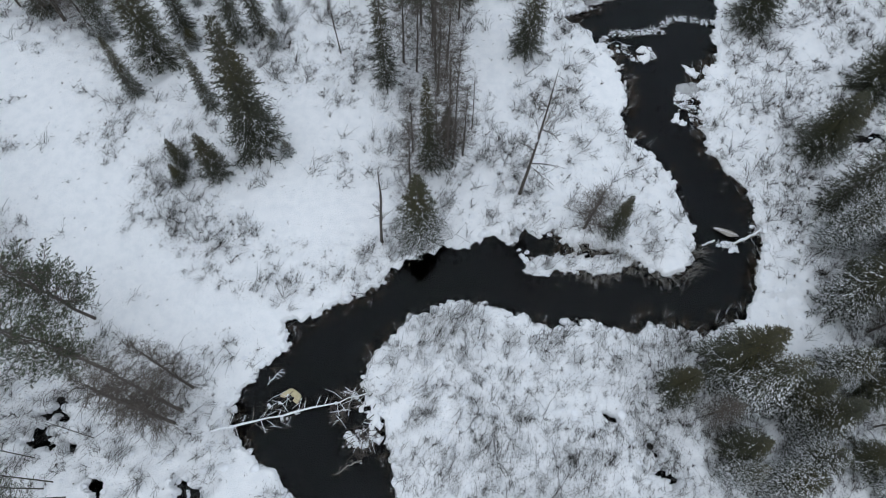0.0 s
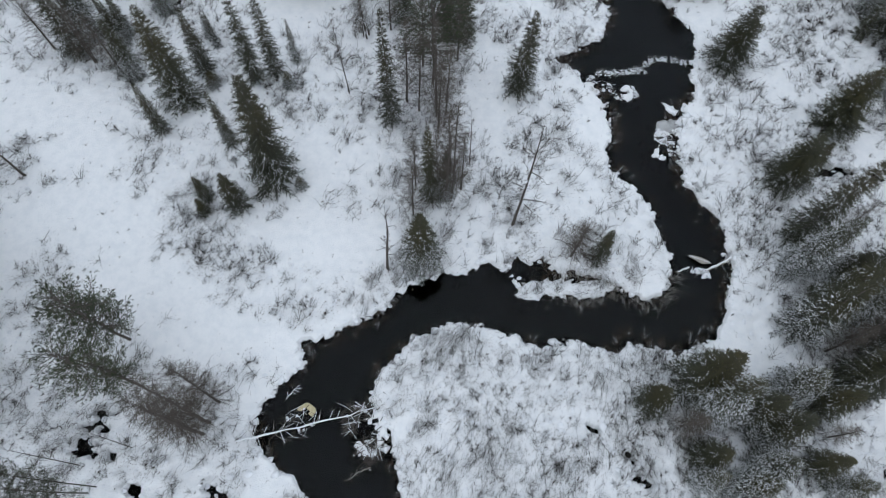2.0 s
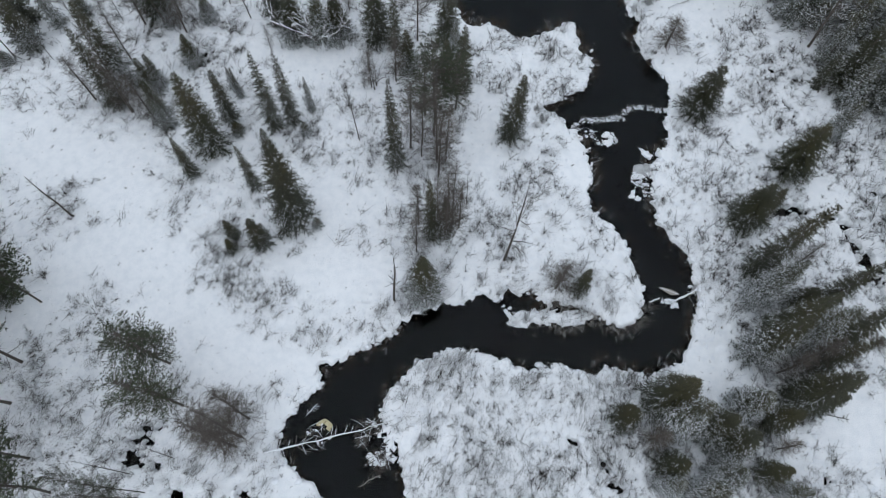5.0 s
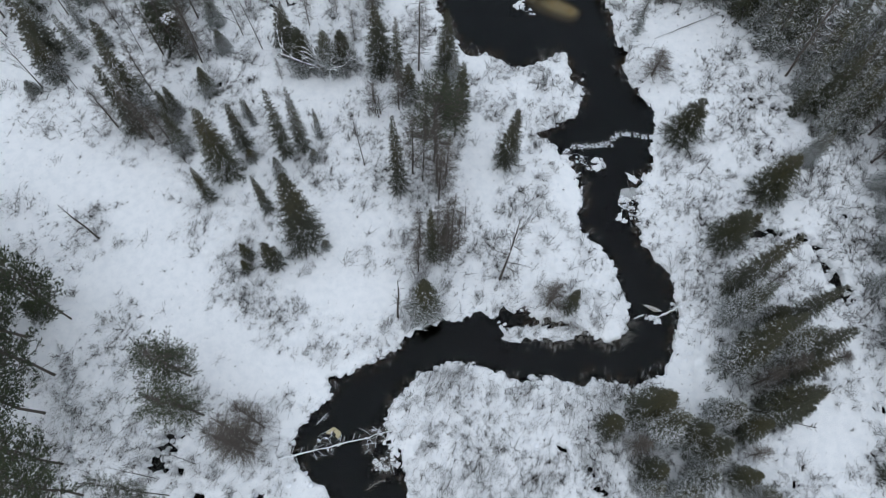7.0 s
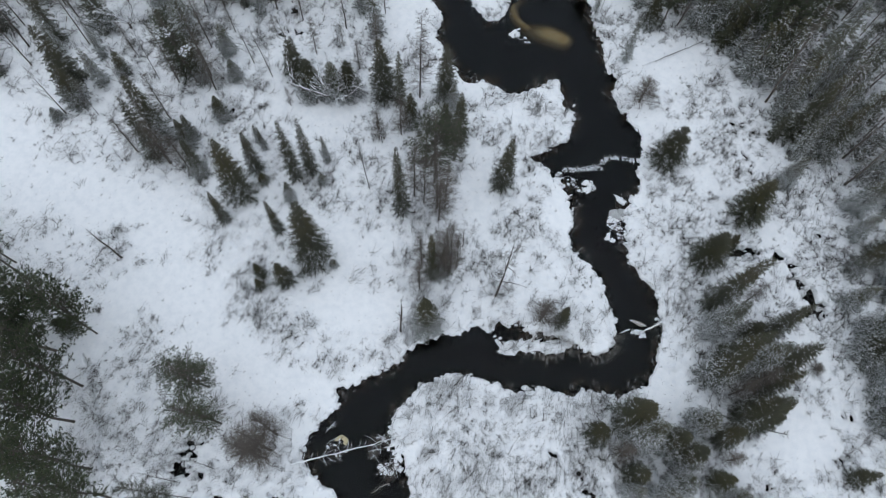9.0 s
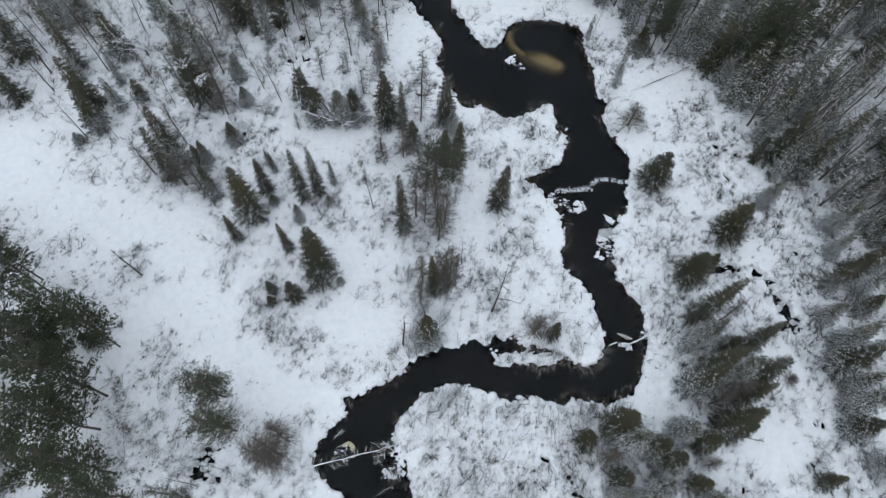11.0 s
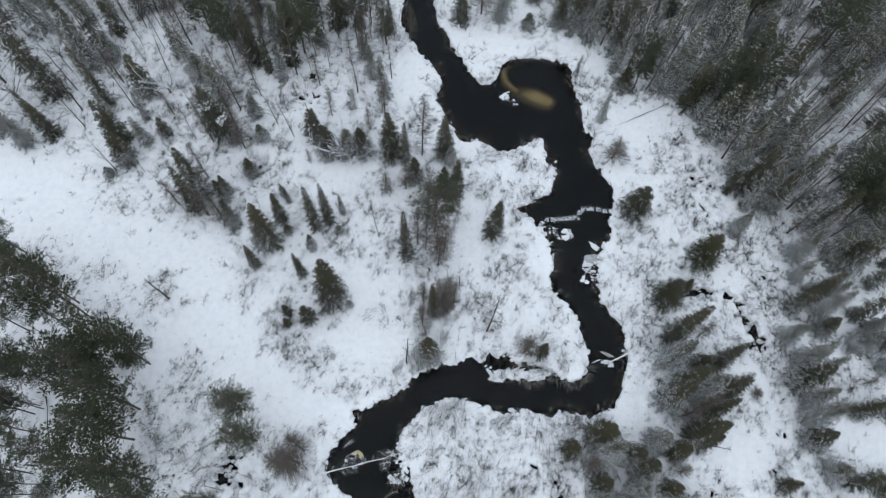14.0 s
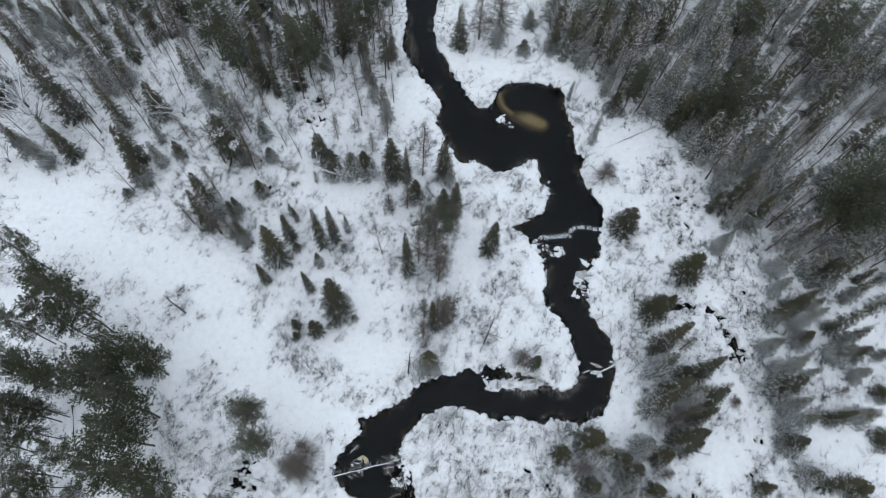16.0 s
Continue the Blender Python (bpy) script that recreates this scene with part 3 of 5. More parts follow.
WOOD_NORTHWEST = [
    (-103.1, 103.2), (-85.4, 52.6), (-76.1, 57.5), (-59.4, 63), (-48, 63), (-41.3, 65),
    (-38.7, 66.3), (-40.7, 78.2), (-31.8, 78.7), (-30.3, 84.5), (-22.9, 79.3), (-19.6, 92.7),
    (-14.1, 97.7), (-15, 109),
]
WOOD_WEST = [
    (-80.1, 37.3), (-70.3, 36.8), (-61.4, 29.1), (-61.5, 23.4), (-60.6, 17.1), (-56.6, 9.5),
    (-53.1, 6.4), (-41.1, 2.2), (-40.2, -1.6), (-67.7, -2.8),
]
WOOD_NORTH = [
    (-106.7, 106.3), (-100, 87.6), (-79.7, 81.5), (-64.1, 82.5), (-54.7, 86), (-41.6, 83.8),
    (-28.4, 87.6), (-19.9, 95.7), (-15.3, 112.4),
]
WOOD_UPSTREAM = [
    (-41, 73), (-28, 74.5), (-20, 77), (-12.5, 80), (-13.5, 100), (-42, 102),
]
GLADE_NORTH = [
    (-40.7, 78.2), (-30.3, 84.5), (-22.9, 79.3), (-11.3, 75.8), (-11, 56.6), (-24.4, 55.9),
    (-34, 64),
]
STAND_EAST = [
    (53, 30.8), (55.9, 39), (80.9, 44.4), (76.9, 22.5), (63.5, 20.1), (51.1, 22.2),
]
STAND_SOUTHEAST = [
    (23.9, 11.4), (30.2, 12.5), (36.2, 11.1), (33.6, 3.8), (22.6, 3.3),
]
STAND_BEND = [
    (32.2, 26), (39, 28.2), (41, 21.7), (37.3, 13.7), (30.4, 15.1),
]


def rounded(points, closed=False, per=6):
    """The points joined by a smooth line."""
    p = np.array(points, float)
    n = len(p)
    out = []
    for k in range(n if closed else n - 1):
        a, b, c, d = (p[(k + q) % n] if closed else p[min(max(k + q, 0), n - 1)] for q in (-1, 0, 1, 2))
        for s in range(per):
            t = s / per
            out.append(0.5 * (2 * b + (c - a) * t + (2 * a - 5 * b + 4 * c - d) * t * t + (3 * b - a - 3 * c + d) * t ** 3))
    if not closed:
        out.append(p[-1])
    return np.array(out)


def inside(poly, x, y):
    odd = np.zeros(x.shape, bool)
    a, b = poly, np.roll(poly, -1, 0)
    for (x0, y0), (x1, y1) in zip(a, b):
        cross = (y0 > y) != (y1 > y)
        if cross.any():
            odd ^= cross & (x < (x1 - x0) * (y - y0) / (y1 - y0 + 1e-12) + x0)
    return odd


def away(line, x, y, closed=False):
    """How far places lie from a line."""
    best = np.full(x.shape, 1e9)
    q = np.vstack([line, line[:1]]) if closed else line
    for (x0, y0), (x1, y1) in zip(q[:-1], q[1:]):
        dx, dy = x1 - x0, y1 - y0
        t = np.clip(((x - x0) * dx + (y - y0) * dy) / (dx * dx + dy * dy + 1e-12), 0, 1)
        best = np.minimum(best, (x - x0 - t * dx) ** 2 + (y - y0 - t * dy) ** 2)
    return np.sqrt(best)


west = rounded(BANK_WEST_UPPER + BANK_WEST_LOWER, per=3)
east = rounded(BANK_EAST_UPPER + BANK_EAST_LOWER, per=3)
STREAM = np.vstack([west, east[::-1]])
ISLE = rounded(ISLET, True, 3)
CREEKS = ((rounded(CREEK_EAST, per=3), 0.7), (rounded(CREEK_WEST, per=3), 0.22))


def shore(x, y):
    """Distance from the water's edge: positive on land, negative over the stream."""
    x, y = np.asarray(x, float), np.asarray(y, float)
    flat_x, flat_y = x.ravel(), y.ravel()
    d = np.full(flat_x.shape, 30.0)
    near = (flat_x > -35) & (flat_x < 50) & (flat_y > -40) & (flat_y < 135)
    nx, ny = flat_x[near], flat_y[near]
    wet = inside(STREAM, nx, ny) & ~inside(ISLE, nx, ny)
    dist = np.minimum(away(STREAM, nx, ny, True), away(ISLE, nx, ny, True))
    d[near] = np.where(wet, -dist, dist)
    d = d.reshape(x.shape)
    near = np.clip(1.2 - np.abs(d) * 0.3, 0, 1)
    return d + ((fractal(x, y, 1.4, 2, 3) - 0.5) * 0.8 + (fractal(x, y, 0.55, 2, 13) - 0.5) * 0.8 + (field(x, y, 0.22, 17) - 0.5) * 0.28) * near


def brush(x, y):
    """Where the bog is tussocky and shrubby (1) or open and smooth (0)."""
    b = smooth((fractal(x, y, 6.0, 3, 11) - 0.28) / 0.2)
    for ox, oy, rx, ry in SHRUBBY:
        b = np.maximum(b, smooth((1.3 - np.hypot((x - ox) / rx, (y - oy) / ry)) / 0.5))
    for ox, oy, rx, ry in OPEN_SNOW:
        b = b * smooth((np.hypot((x - ox) / rx, (y - oy) / ry) - 0.75) / 0.5)
    return b


def height(x, y, d=None):
    d = shore(x, y) if d is None else d
    hum = 0.75 * (0.42 - np.abs(fractal(x, y, 1.2, 3, 5) - 0.5) * 3.2)      # rounded cushions with creases between
    land = 0.42 * smooth(d / 0.3) + 0.28 * smooth(d / 3.5) + smooth(d / 1.2) * (hum * (0.12 + 0.62 * brush(x, y)) + 0.5 * (fractal(x, y, 14.0, 2, 9) - 0.5))
    z = np.where(d > 0, land + 0.03, -1.1 * smooth(-d / 1.3) + 0.03)
    for sx, sy, r, up in SHOALS:
        box = (np.abs(x - sx) < r) & (np.abs(y - sy) < r)
        if np.any(box):
            c = np.hypot(x[box] - sx, y[box] - sy) / r
            lift = -1.35 + 2.6 * fractal(x[box], y[box], 0.75, 2, 51) + up - 1.0 * smooth((c - 0.3) / 0.7)
            z[box] = np.maximum(z[box], np.minimum(lift, 0.12 + 0.35 * lift))
    for line, half in CREEKS:
        box = (x > line[:, 0].min() - 2) & (x < line[:, 0].max() + 2) & (y > line[:, 1].min() - 2) & (y < line[:, 1].max() + 2)
        if np.any(box):
            c = away(line, x[box], y[box])
            wide = half * (-2.1 + 5.6 * fractal(x[box], y[box], 1.3, 4, 21)) if half > 0.3 else half * (-0.5 + 1.6 * fractal(x[box], y[box], 1.3, 4, 21))
            z[box] = z[box] - (z[box] + 0.35) * smooth((wide - c) / 0.22 + 0.4)
    for px, py, r in PUDDLES + PUDDLES_SOUTH:
        box = (np.abs(x - px) < r + 1.2) & (np.abs(y - py) < r + 1.2)
        if np.any(box):
            c = np.hypot(x[box] - px, y[box] - py)
            wide = r * (-1.3 + 4.2 * fractal(x[box], y[box], 0.7, 3, 23))
            z[box] = z[box] - (z[box] + 0.3) * smooth((wide - c) / 0.25 + 0.45)
    return z


# ---- ground: one sheet to the horizon, finest along the stream ----
def spaced(a, b, step):
    return list(np.arange(a, b, step))


far = [170, 230, 320, 480, 800, 1500, 3000]
gx = np.array([-v for v in reversed(far)] + spaced(-130, -48, 0.9) + spaced(-48, -34, 0.45) + spaced(-34, 54, 0.36) + spaced(54, 130, 0.9) + [130] + far)
gy = np.array([-v for v in reversed(far)] + spaced(-130, -3, 3.0) + spaced(-3, 90, 0.36) + spaced(90, 116, 0.5) + spaced(116, 140, 1.5) + [140] + far)
CUT = 3        # cells along the water's edge are cut this fine
X, Y = np.meshgrid(gx, gy)
D = shore(X, Y)
Z = height(X, Y, D)
nx, ny = len(gx), len(gy)
fine_x, fine_y = (np.concatenate([(q[:-1, None] + (q[1:] - q[:-1])[:, None] * np.arange(CUT) / CUT).ravel(), q[-1:]]) for q in (gx, gy))
edge = np.abs(D) < 0.55
wet = Z < 0.14
edge |= (np.abs(D) > 2) & wet
for line, half in CREEKS:
    edge |= away(line, X, Y) < 0.6
cell = edge[:-1, :-1] | edge[:-1, 1:] | edge[1:, 1:] | edge[1:, :-1]
cell &= (np.diff(gx) < 0.5)[None, :] & (np.diff(gy) < 0.5)[:, None]
jj, ii = np.nonzero(~cell)
key = lambda j, i: j * (len(fine_x)) + i
coarse = np.stack([key(jj * CUT, ii * CUT), key(jj * CUT, (ii + 1) * CUT), key((jj + 1) * CUT, (ii + 1) * CUT), key((jj + 1) * CUT, ii * CUT)], -1)
jj, ii = np.nonzero(cell)
fj = (jj[:, None] * CUT + np.repeat(np.arange(CUT), CUT)[None]).ravel()
fi = (ii[:, None] * CUT + np.tile(np.arange(CUT), CUT)[None]).ravel()
small = np.stack([key(fj, fi), key(fj, fi + 1), key(fj + 1, fi + 1), key(fj + 1, fi)], -1)
used, quads = np.unique(np.concatenate([coarse, small]), return_inverse=True)
quads = quads.reshape(-1, 4)
vj, vi = used // len(fine_x), used % len(fine_x)
vx, vy = fine_x[vi], fine_y[vj]
vz = height(vx, vy)
# where a fine cell meets a coarse one its edge stays straight
cj, ci = vj // CUT, vi // CUT
on_j, on_i = vj % CUT, vi % CUT
wide = np.pad(cell, 1, constant_values=False)
side_x = (on_j == 0) & (on_i > 0) & ~(wide[cj, ci + 1] & wide[cj + 1, ci + 1])
side_y = (on_i == 0) & (on_j > 0) & ~(wide[cj + 1, ci] & wide[cj + 1, ci + 1])
c1, r1 = np.minimum(ci + 1, nx - 1), np.minimum(cj + 1, ny - 1)
vz = np.where(side_x, Z[cj, ci] + (Z[cj, c1] - Z[cj, ci]) * on_i / CUT, vz)
vz = np.where(side_y, Z[cj, ci] + (Z[r1, ci] - Z[cj, ci]) * on_j / CUT, vz)
ground = new("ground", arrays_mesh("ground", np.stack([vx, vy, vz], -1).tolist(), quads.tolist(), SNOW_GROUND, True))
shrubby = ground.data.attributes.new("litter", "FLOAT", "POINT")
shrubby.data.foreach_set("value", (brush(vx, vy) * smooth((fractal(vx, vy, 2.6, 2, 71) - 0.3) / 0.3)).astype(np.float32))
tagged(ground, "snow-covered bog with humps and dark wet banks", "ground", kind="structure")


def ground_z(x, y):
    i, j = int(np.searchsorted(gx, x)) - 1, int(np.searchsorted(gy, y)) - 1
    u, v = (x - gx[i]) / (gx[i + 1] - gx[i]), (y - gy[j]) / (gy[j + 1] - gy[j])
    return float((Z[j, i] * (1 - u) + Z[j, i + 1] * u) * (1 - v) + (Z[j + 1, i] * (1 - u) + Z[j + 1, i + 1] * u) * v)


wx, wy = (-75.0, 60.0), (-40.0, 125.0)
water = new("water", arrays_mesh("water", [(wx[0], wy[0], 0), (wx[1], wy[0], 0), (wx[1], wy[1], 0), (wx[0], wy[1], 0)], [(0, 1, 2, 3)], WATER))
tagged(water, "still dark tea-stained stream water", "water", kind="structure")


# ---- trees ----
def turn_z(a):
    return Vector((math.cos(a), math.sin(a), 0.0))


UP = Vector((0, 0, 1))


def spruce_parts(seed, snowy, fine=1.0, heavy=False):
    """Trunk, crown and snow of a spruce 12 m high with a crown 4 m wide."""
    random.seed(seed)
    H, R = 12.0, 1.9
    trunk, crown, snow = Shape(), Shape(), Shape()
    trunk.tube([Vector((rnd(-.05, .05), rnd(-.05, .05), z)) for z in (-0.4, 0.3, 4, 8, 11.2)], [0.2, 0.15, 0.11, 0.07, 0.02], 6)
    z = 0.45
    while z < H - 0.25:
        f = 1 - z / H
        n = int((5 + 5 * f) * min(fine, 1.2))
        a0 = rnd(0, 6.28)
        load = min(1.0, 0.45 + f) if heavy else snowy * min(1.0, 0.04 + 1.7 * max(0.0, f - 0.18))
        for k in range(n):
            if random.random() < 0.08:
                continue
            a = a0 + 6.283 * k / n + rnd(-.3, .3)
            out = turn_z(a)
            side = Vector((-out.y, out.x, 0))
            length = (0.14 + R * (1 - (1 - f) ** 1.5) ** 0.9) * rnd(0.66, 1.14)
            start = Vector((0, 0, z + rnd(-.15, .15)))
            fall = rnd(0.05, 0.35) + 0.25 * f
            tip = start + out * length + UP * (-fall * length * 0.8 + 0.12)
            d = (tip - start).normalized()
            crown.blade(start + d * 0.1, d, side, length, 0.16 + 0.05 * length, 0.05)
            m = max(2, int(length / 0.32 * min(fine, 1.35)))
            loaded = random.random() < load
            thick = 1.0 / min(fine, 1.2) ** 0.5
            for s in range(m):
                q = (s + 0.8 + rnd(-.3, .3)) / (m + 0.3)
                p = start + d * (length * q)
                for sg in (-1, 1):
                    if random.random() < 0.10:
                        continue
                    lead = (d * rnd(.5, 1.0) + side * sg * rnd(.5, 1) + UP * rnd(-.3, .08)).normalized()
                    ln = (0.26 + 0.20 * length * (1 - 0.5 * q)) * rnd(.7, 1.3) / min(fine, 1.25)
                    sd = lead.cross(UP).normalized()
                    crown.blade(p, lead, sd, ln, ln * rnd(.27, .43) / fine ** 1.2, rnd(0, .05))
                    if loaded and random.random() < 0.35 + 0.5 * snowy:
                        snow.lump(p + lead * ln * rnd(.0, .3), (lead + sd * rnd(-.35, .35)).normalized(), sd, ln * rnd(.25, .6), rnd(.035, .08) * thick, rnd(.02, .04))
            if loaded:
                snow.lump(start + d * length * rnd(.55, .7), d, side, length * rnd(.15, .3), rnd(.05, .09) * thick, 0.04)
        z += (0.30 + 0.15 * f) / min(fine, 1.25)
    crown.blade(Vector((0, 0, H - 0.7)), UP, Vector((1, 0, 0)), 0.7, 0.12)
    crown.blade(Vector((0, 0, H - 0.7)), UP, Vector((0, 1, 0)), 0.7, 0.12)
    return [("trunk", trunk.mesh("spruce_trunk", BARK)), ("crown", crown.mesh("spruce_crown", FROSTED_NEEDLES if heavy else SNOWY_NEEDLES if snowy > 0.5 else NEEDLES)), ("snow_load", snow.mesh("spruce_snow", SNOW))]


def pine_parts(seed, fine=1.0):
    """A pine 18 m high, bare below, with whorls of plumed boughs 5 m across."""
    random.seed(seed)
    H = 18.0
    trunk, crown, limbs = Shape(), Shape(), Shape()
    bend = [Vector((rnd(-.25, .25) * min(1, z / 6), rnd(-.25, .25) * min(1, z / 6), z)) for z in (-0.4, 0.4, 4, 8, 12, 15.5, 17.5)]
    trunk.tube(bend, [0.15, 0.11, 0.095, 0.08, 0.06, 0.04, 0.015], 7)
    low = rnd(4.6, 6.4)
    for k in range(9):
        z = rnd(2.5, low)
        limbs.stick(Vector((0, 0, z)), Vector((0, 0, z)) + turn_z(rnd(0, 6.28)) * rnd(.5, 1.5) + UP * rnd(-.3, .1), 0.025, 0.0)
    z = low
    while z < H - 0.2:
        f = (H - z) / (H - low)
        for k in range(4 if fine > 0.9 else 5):
            if random.random() < 0.14:
                continue
            a = rnd(0, 6.28)
            length = (0.3 + 2.2 * math.sin(min(1.0, 0.10 + f * 1.15) * 2.2) ** 0.8) * rnd(.35, 1.25)
            out = (turn_z(a) + UP * (rnd(-.12, .25) + 0.35 * (1 - f))).normalized()
            side = out.cross(UP).normalized()
            start = Vector((0, 0, z + rnd(-.2, .2)))
            limbs.stick(start, start + out * length, 0.035, 0.010)
            m = max(2, int(length / (0.25 if fine > 0.9 else 0.29)))
            for s in range(m):
                q = 0.25 + 0.75 * (s + rnd(.2, 1.0)) / m
                p = start + out * (length * q) + UP * rnd(-.08, .12)
                for sg in (-1, 1):
                    if random.random() < 0.15:
                        continue
                    lead = (out * rnd(.2, 1.0) + side * sg * rnd(.2, 1.1) + UP * rnd(-.2, .45)).normalized()
                    ln = (0.14 + 0.17 * length * (1.1 - 0.6 * q)) * rnd(.6, 1.4)
                    sd = lead.cross(UP).normalized()
                    tip = p + lead * ln
                    limbs.slip(p, tip, 0.012)
                    for j in range(9 if fine > 0.9 else 7):
                        o = p.lerp(tip, rnd(.35, 1.0))
                        d = (lead * rnd(.2, 1.0) + sd * rnd(-.9, .9) + UP * rnd(-.3, .7)).normalized()
                        crown.slip(o, o + d * (rnd(.10, .21) if fine > 0.9 else rnd(.16, .30)), 0.024 if fine > 0.9 else 0.047)
        z += 0.33 if fine > 0.9 else 0.40
    return [("trunk", trunk.mesh("pine_trunk", BARK)), ("limbwork", limbs.mesh("pine_limbs", BARK)), ("crown", crown.mesh("pine_crown", PINE_NEEDLES))]


def larch_parts(seed, snowy=0.0, fine=1.0):
    """A leafless larch 12 m high with fine brown twigs, 4 m across."""
    random.seed(seed)
    H = 12.0
    trunk, twigs, snow = Shape(), Shape(), Shape()
    trunk.tube([Vector((rnd(-.08, .08), rnd(-.08, .08), z)) for z in (-0.4, 0.3, 4, 8, 11.6)], [0.14, 0.105, 0.08, 0.05, 0.012], 6)
    z = 1.6
    while z < H - 0.3:
        f = 1 - z / H
        for k in range(4):
            a = rnd(0, 6.28)
            length = (0.25 + 2.0 * f ** 0.7) * rnd(.55, 1.1)
            out = (turn_z(a) + UP * rnd(-.1, .45)).normalized()
            start = Vector((0, 0, z + rnd(-.15, .15)))
            twigs.stick(start, start + out * length, 0.017, 0.004)
            for s in range(int((5 + 9 * length) * fine)):
                p = start + out * length * rnd(.2, 1)
                d = (out * rnd(.2, 1) + turn_z(rnd(0, 6.28)) * 0.8 + UP * rnd(-.3, .3)).normalized()
                twigs.slip(p, p + d * rnd(.25, .7), 0.010 / fine ** 0.5)
            if snowy and random.random() < snowy:
                sd = out.cross(UP).normalized()
                snow.lump(start + out * length * .3, out, sd, length * .55, 0.042, 0.04)
        z += 0.30 / fine ** 0.5
    parts = [("trunk", trunk.mesh("larch_trunk", BARK)), ("branchwork", twigs.mesh("larch_twigs", TWIGS))]
    return parts + ([("snow_load", snow.mesh("larch_snow", SNOW))] if snowy else [])


def bare_parts(seed, snowy=0.0, spread=1.0, girth=1.0):
    """A leafless birch or aspen 12 m high: trunk, forked limbs and twigs, about 4 m across."""
    random.seed(seed)
    H = 12.0
    trunk, limbs, twigs, snow = Shape(), Shape(), Shape(), Shape()
    zs = (-0.4, 0.3, 3, 6, 9, 11.5)
    ax, ay = rnd(-.3, .3), rnd(-.3, .3)
    pts = [Vector((ax * (z / 8) ** 2, ay * (z / 8) ** 2, z)) if z > 0 else Vector((0, 0, z)) for z in zs]
    trunk.tube(pts, [girth * r for r in (0.15, 0.12, 0.10, 0.075, 0.045, 0.012)], 7)

    def grow(p, d, length, r, depth):
        steps = 3
        for k in range(steps):
            e = p + d * (length / steps)
            (limbs if depth < 2 else twigs).stick(p, e, max(r, 0.014), 0.0 if k == steps - 1 and depth > 1 else max(r * 0.78, 0.010), 4 if depth < 2 else 3)
            if snowy and depth < 2 and random.random() < snowy:
                sd = d.cross(UP)
                if sd.length > 0.1:
                    snow.lump(p + UP * r, (e - p).normalized(), sd.normalized(), (e - p).length * 1.05, 2.6 * r + 0.05, r + 0.06)
            p, r = e, r * 0.78
            d = (d + Vector((rnd(-.22, .22), rnd(-.22, .22), rnd(-.1, .2)))).normalized()
            if depth < 3:
                for q in range(2 if depth < 2 else (1 if k == 1 else 0)):
                    nd = (d * 0.8 + Vector((rnd(-1, 1), rnd(-1, 1), rnd(-.3, .6)))).normalized()
                    grow(p, nd, length * rnd(.35, .6), r * 0.6, depth + 1)
    for k in range(14):
        z = rnd(2.5, 11)
        a = rnd(0, 6.28)
        d = (turn_z(a) * spread + UP * rnd(.25, .8)).normalized()
        grow(Vector((ax * (z / 8) ** 2, ay * (z / 8) ** 2, z)), d, (0.6 + 2.0 * (1 - z / H)) * rnd(.7, 1.15), girth * (0.02 + 0.04 * (1 - z / H)), 1)
    parts = [("trunk", trunk.mesh("bare_trunk", BARK)), ("limbwork", limbs.mesh("bare_limbs", GREY_BARK)), ("twigwork", twigs.mesh("bare_twigs", TWIGS))]
    return parts + ([("snow_load", snow.mesh("bare_snow", SNOW))] if snowy else [])


def alder_parts(seed):
    """A many-stemmed alder bush 6 m high and 6 m across, every limb under a white ridge of snow."""
    random.seed(seed)
    trunk, limbs, snow = Shape(), Shape(), Shape()
    trunk.tube([Vector((0, 0, z)) for z in (-0.4, 0.2, 0.8)], [0.2, 0.16, 0.1], 6)

    def grow(p, d, length, r, depth):
        for k in range(4):
            e = p + d * (length / 4)
            limbs.stick(p, e, r, r * 0.8, 3)
            sd = d.cross(UP)
            if sd.length > 0.2 and random.random() < 0.9:
                snow.lump(p + UP * r, (e - p).normalized(), sd.normalized(), (e - p).length * 1.1, 2.2 * r + 0.07, r + 0.05)
            p, r = e, r * 0.8
            d = (d + Vector((rnd(-.25, .25), rnd(-.25, .25), rnd(-.25, .12)))).normalized()
            if depth < 1 or (depth < 2 and k == 2):
                for q in range(1 + (k == 2)):
                    grow(p, (d + Vector((rnd(-.9, .9), rnd(-.9, .9), rnd(-.2, .4)))).normalized(), length * rnd(.3, .5), r * 0.65, depth + 1)
    for k in range(9):
        a = 6.283 * k / 9 + rnd(-.3, .3)
        grow(Vector((0, 0, rnd(.2, .8))), (turn_z(a) + UP * rnd(.5, 1.6)).normalized(), rnd(3.0, 5.0), 0.055, 0)
    return [("trunk", trunk.mesh("alder_trunk", BARK)), ("limbwork", limbs.mesh("alder_limbs", GREY_BARK)), ("snow_load", snow.mesh("alder_snow", SNOW))]


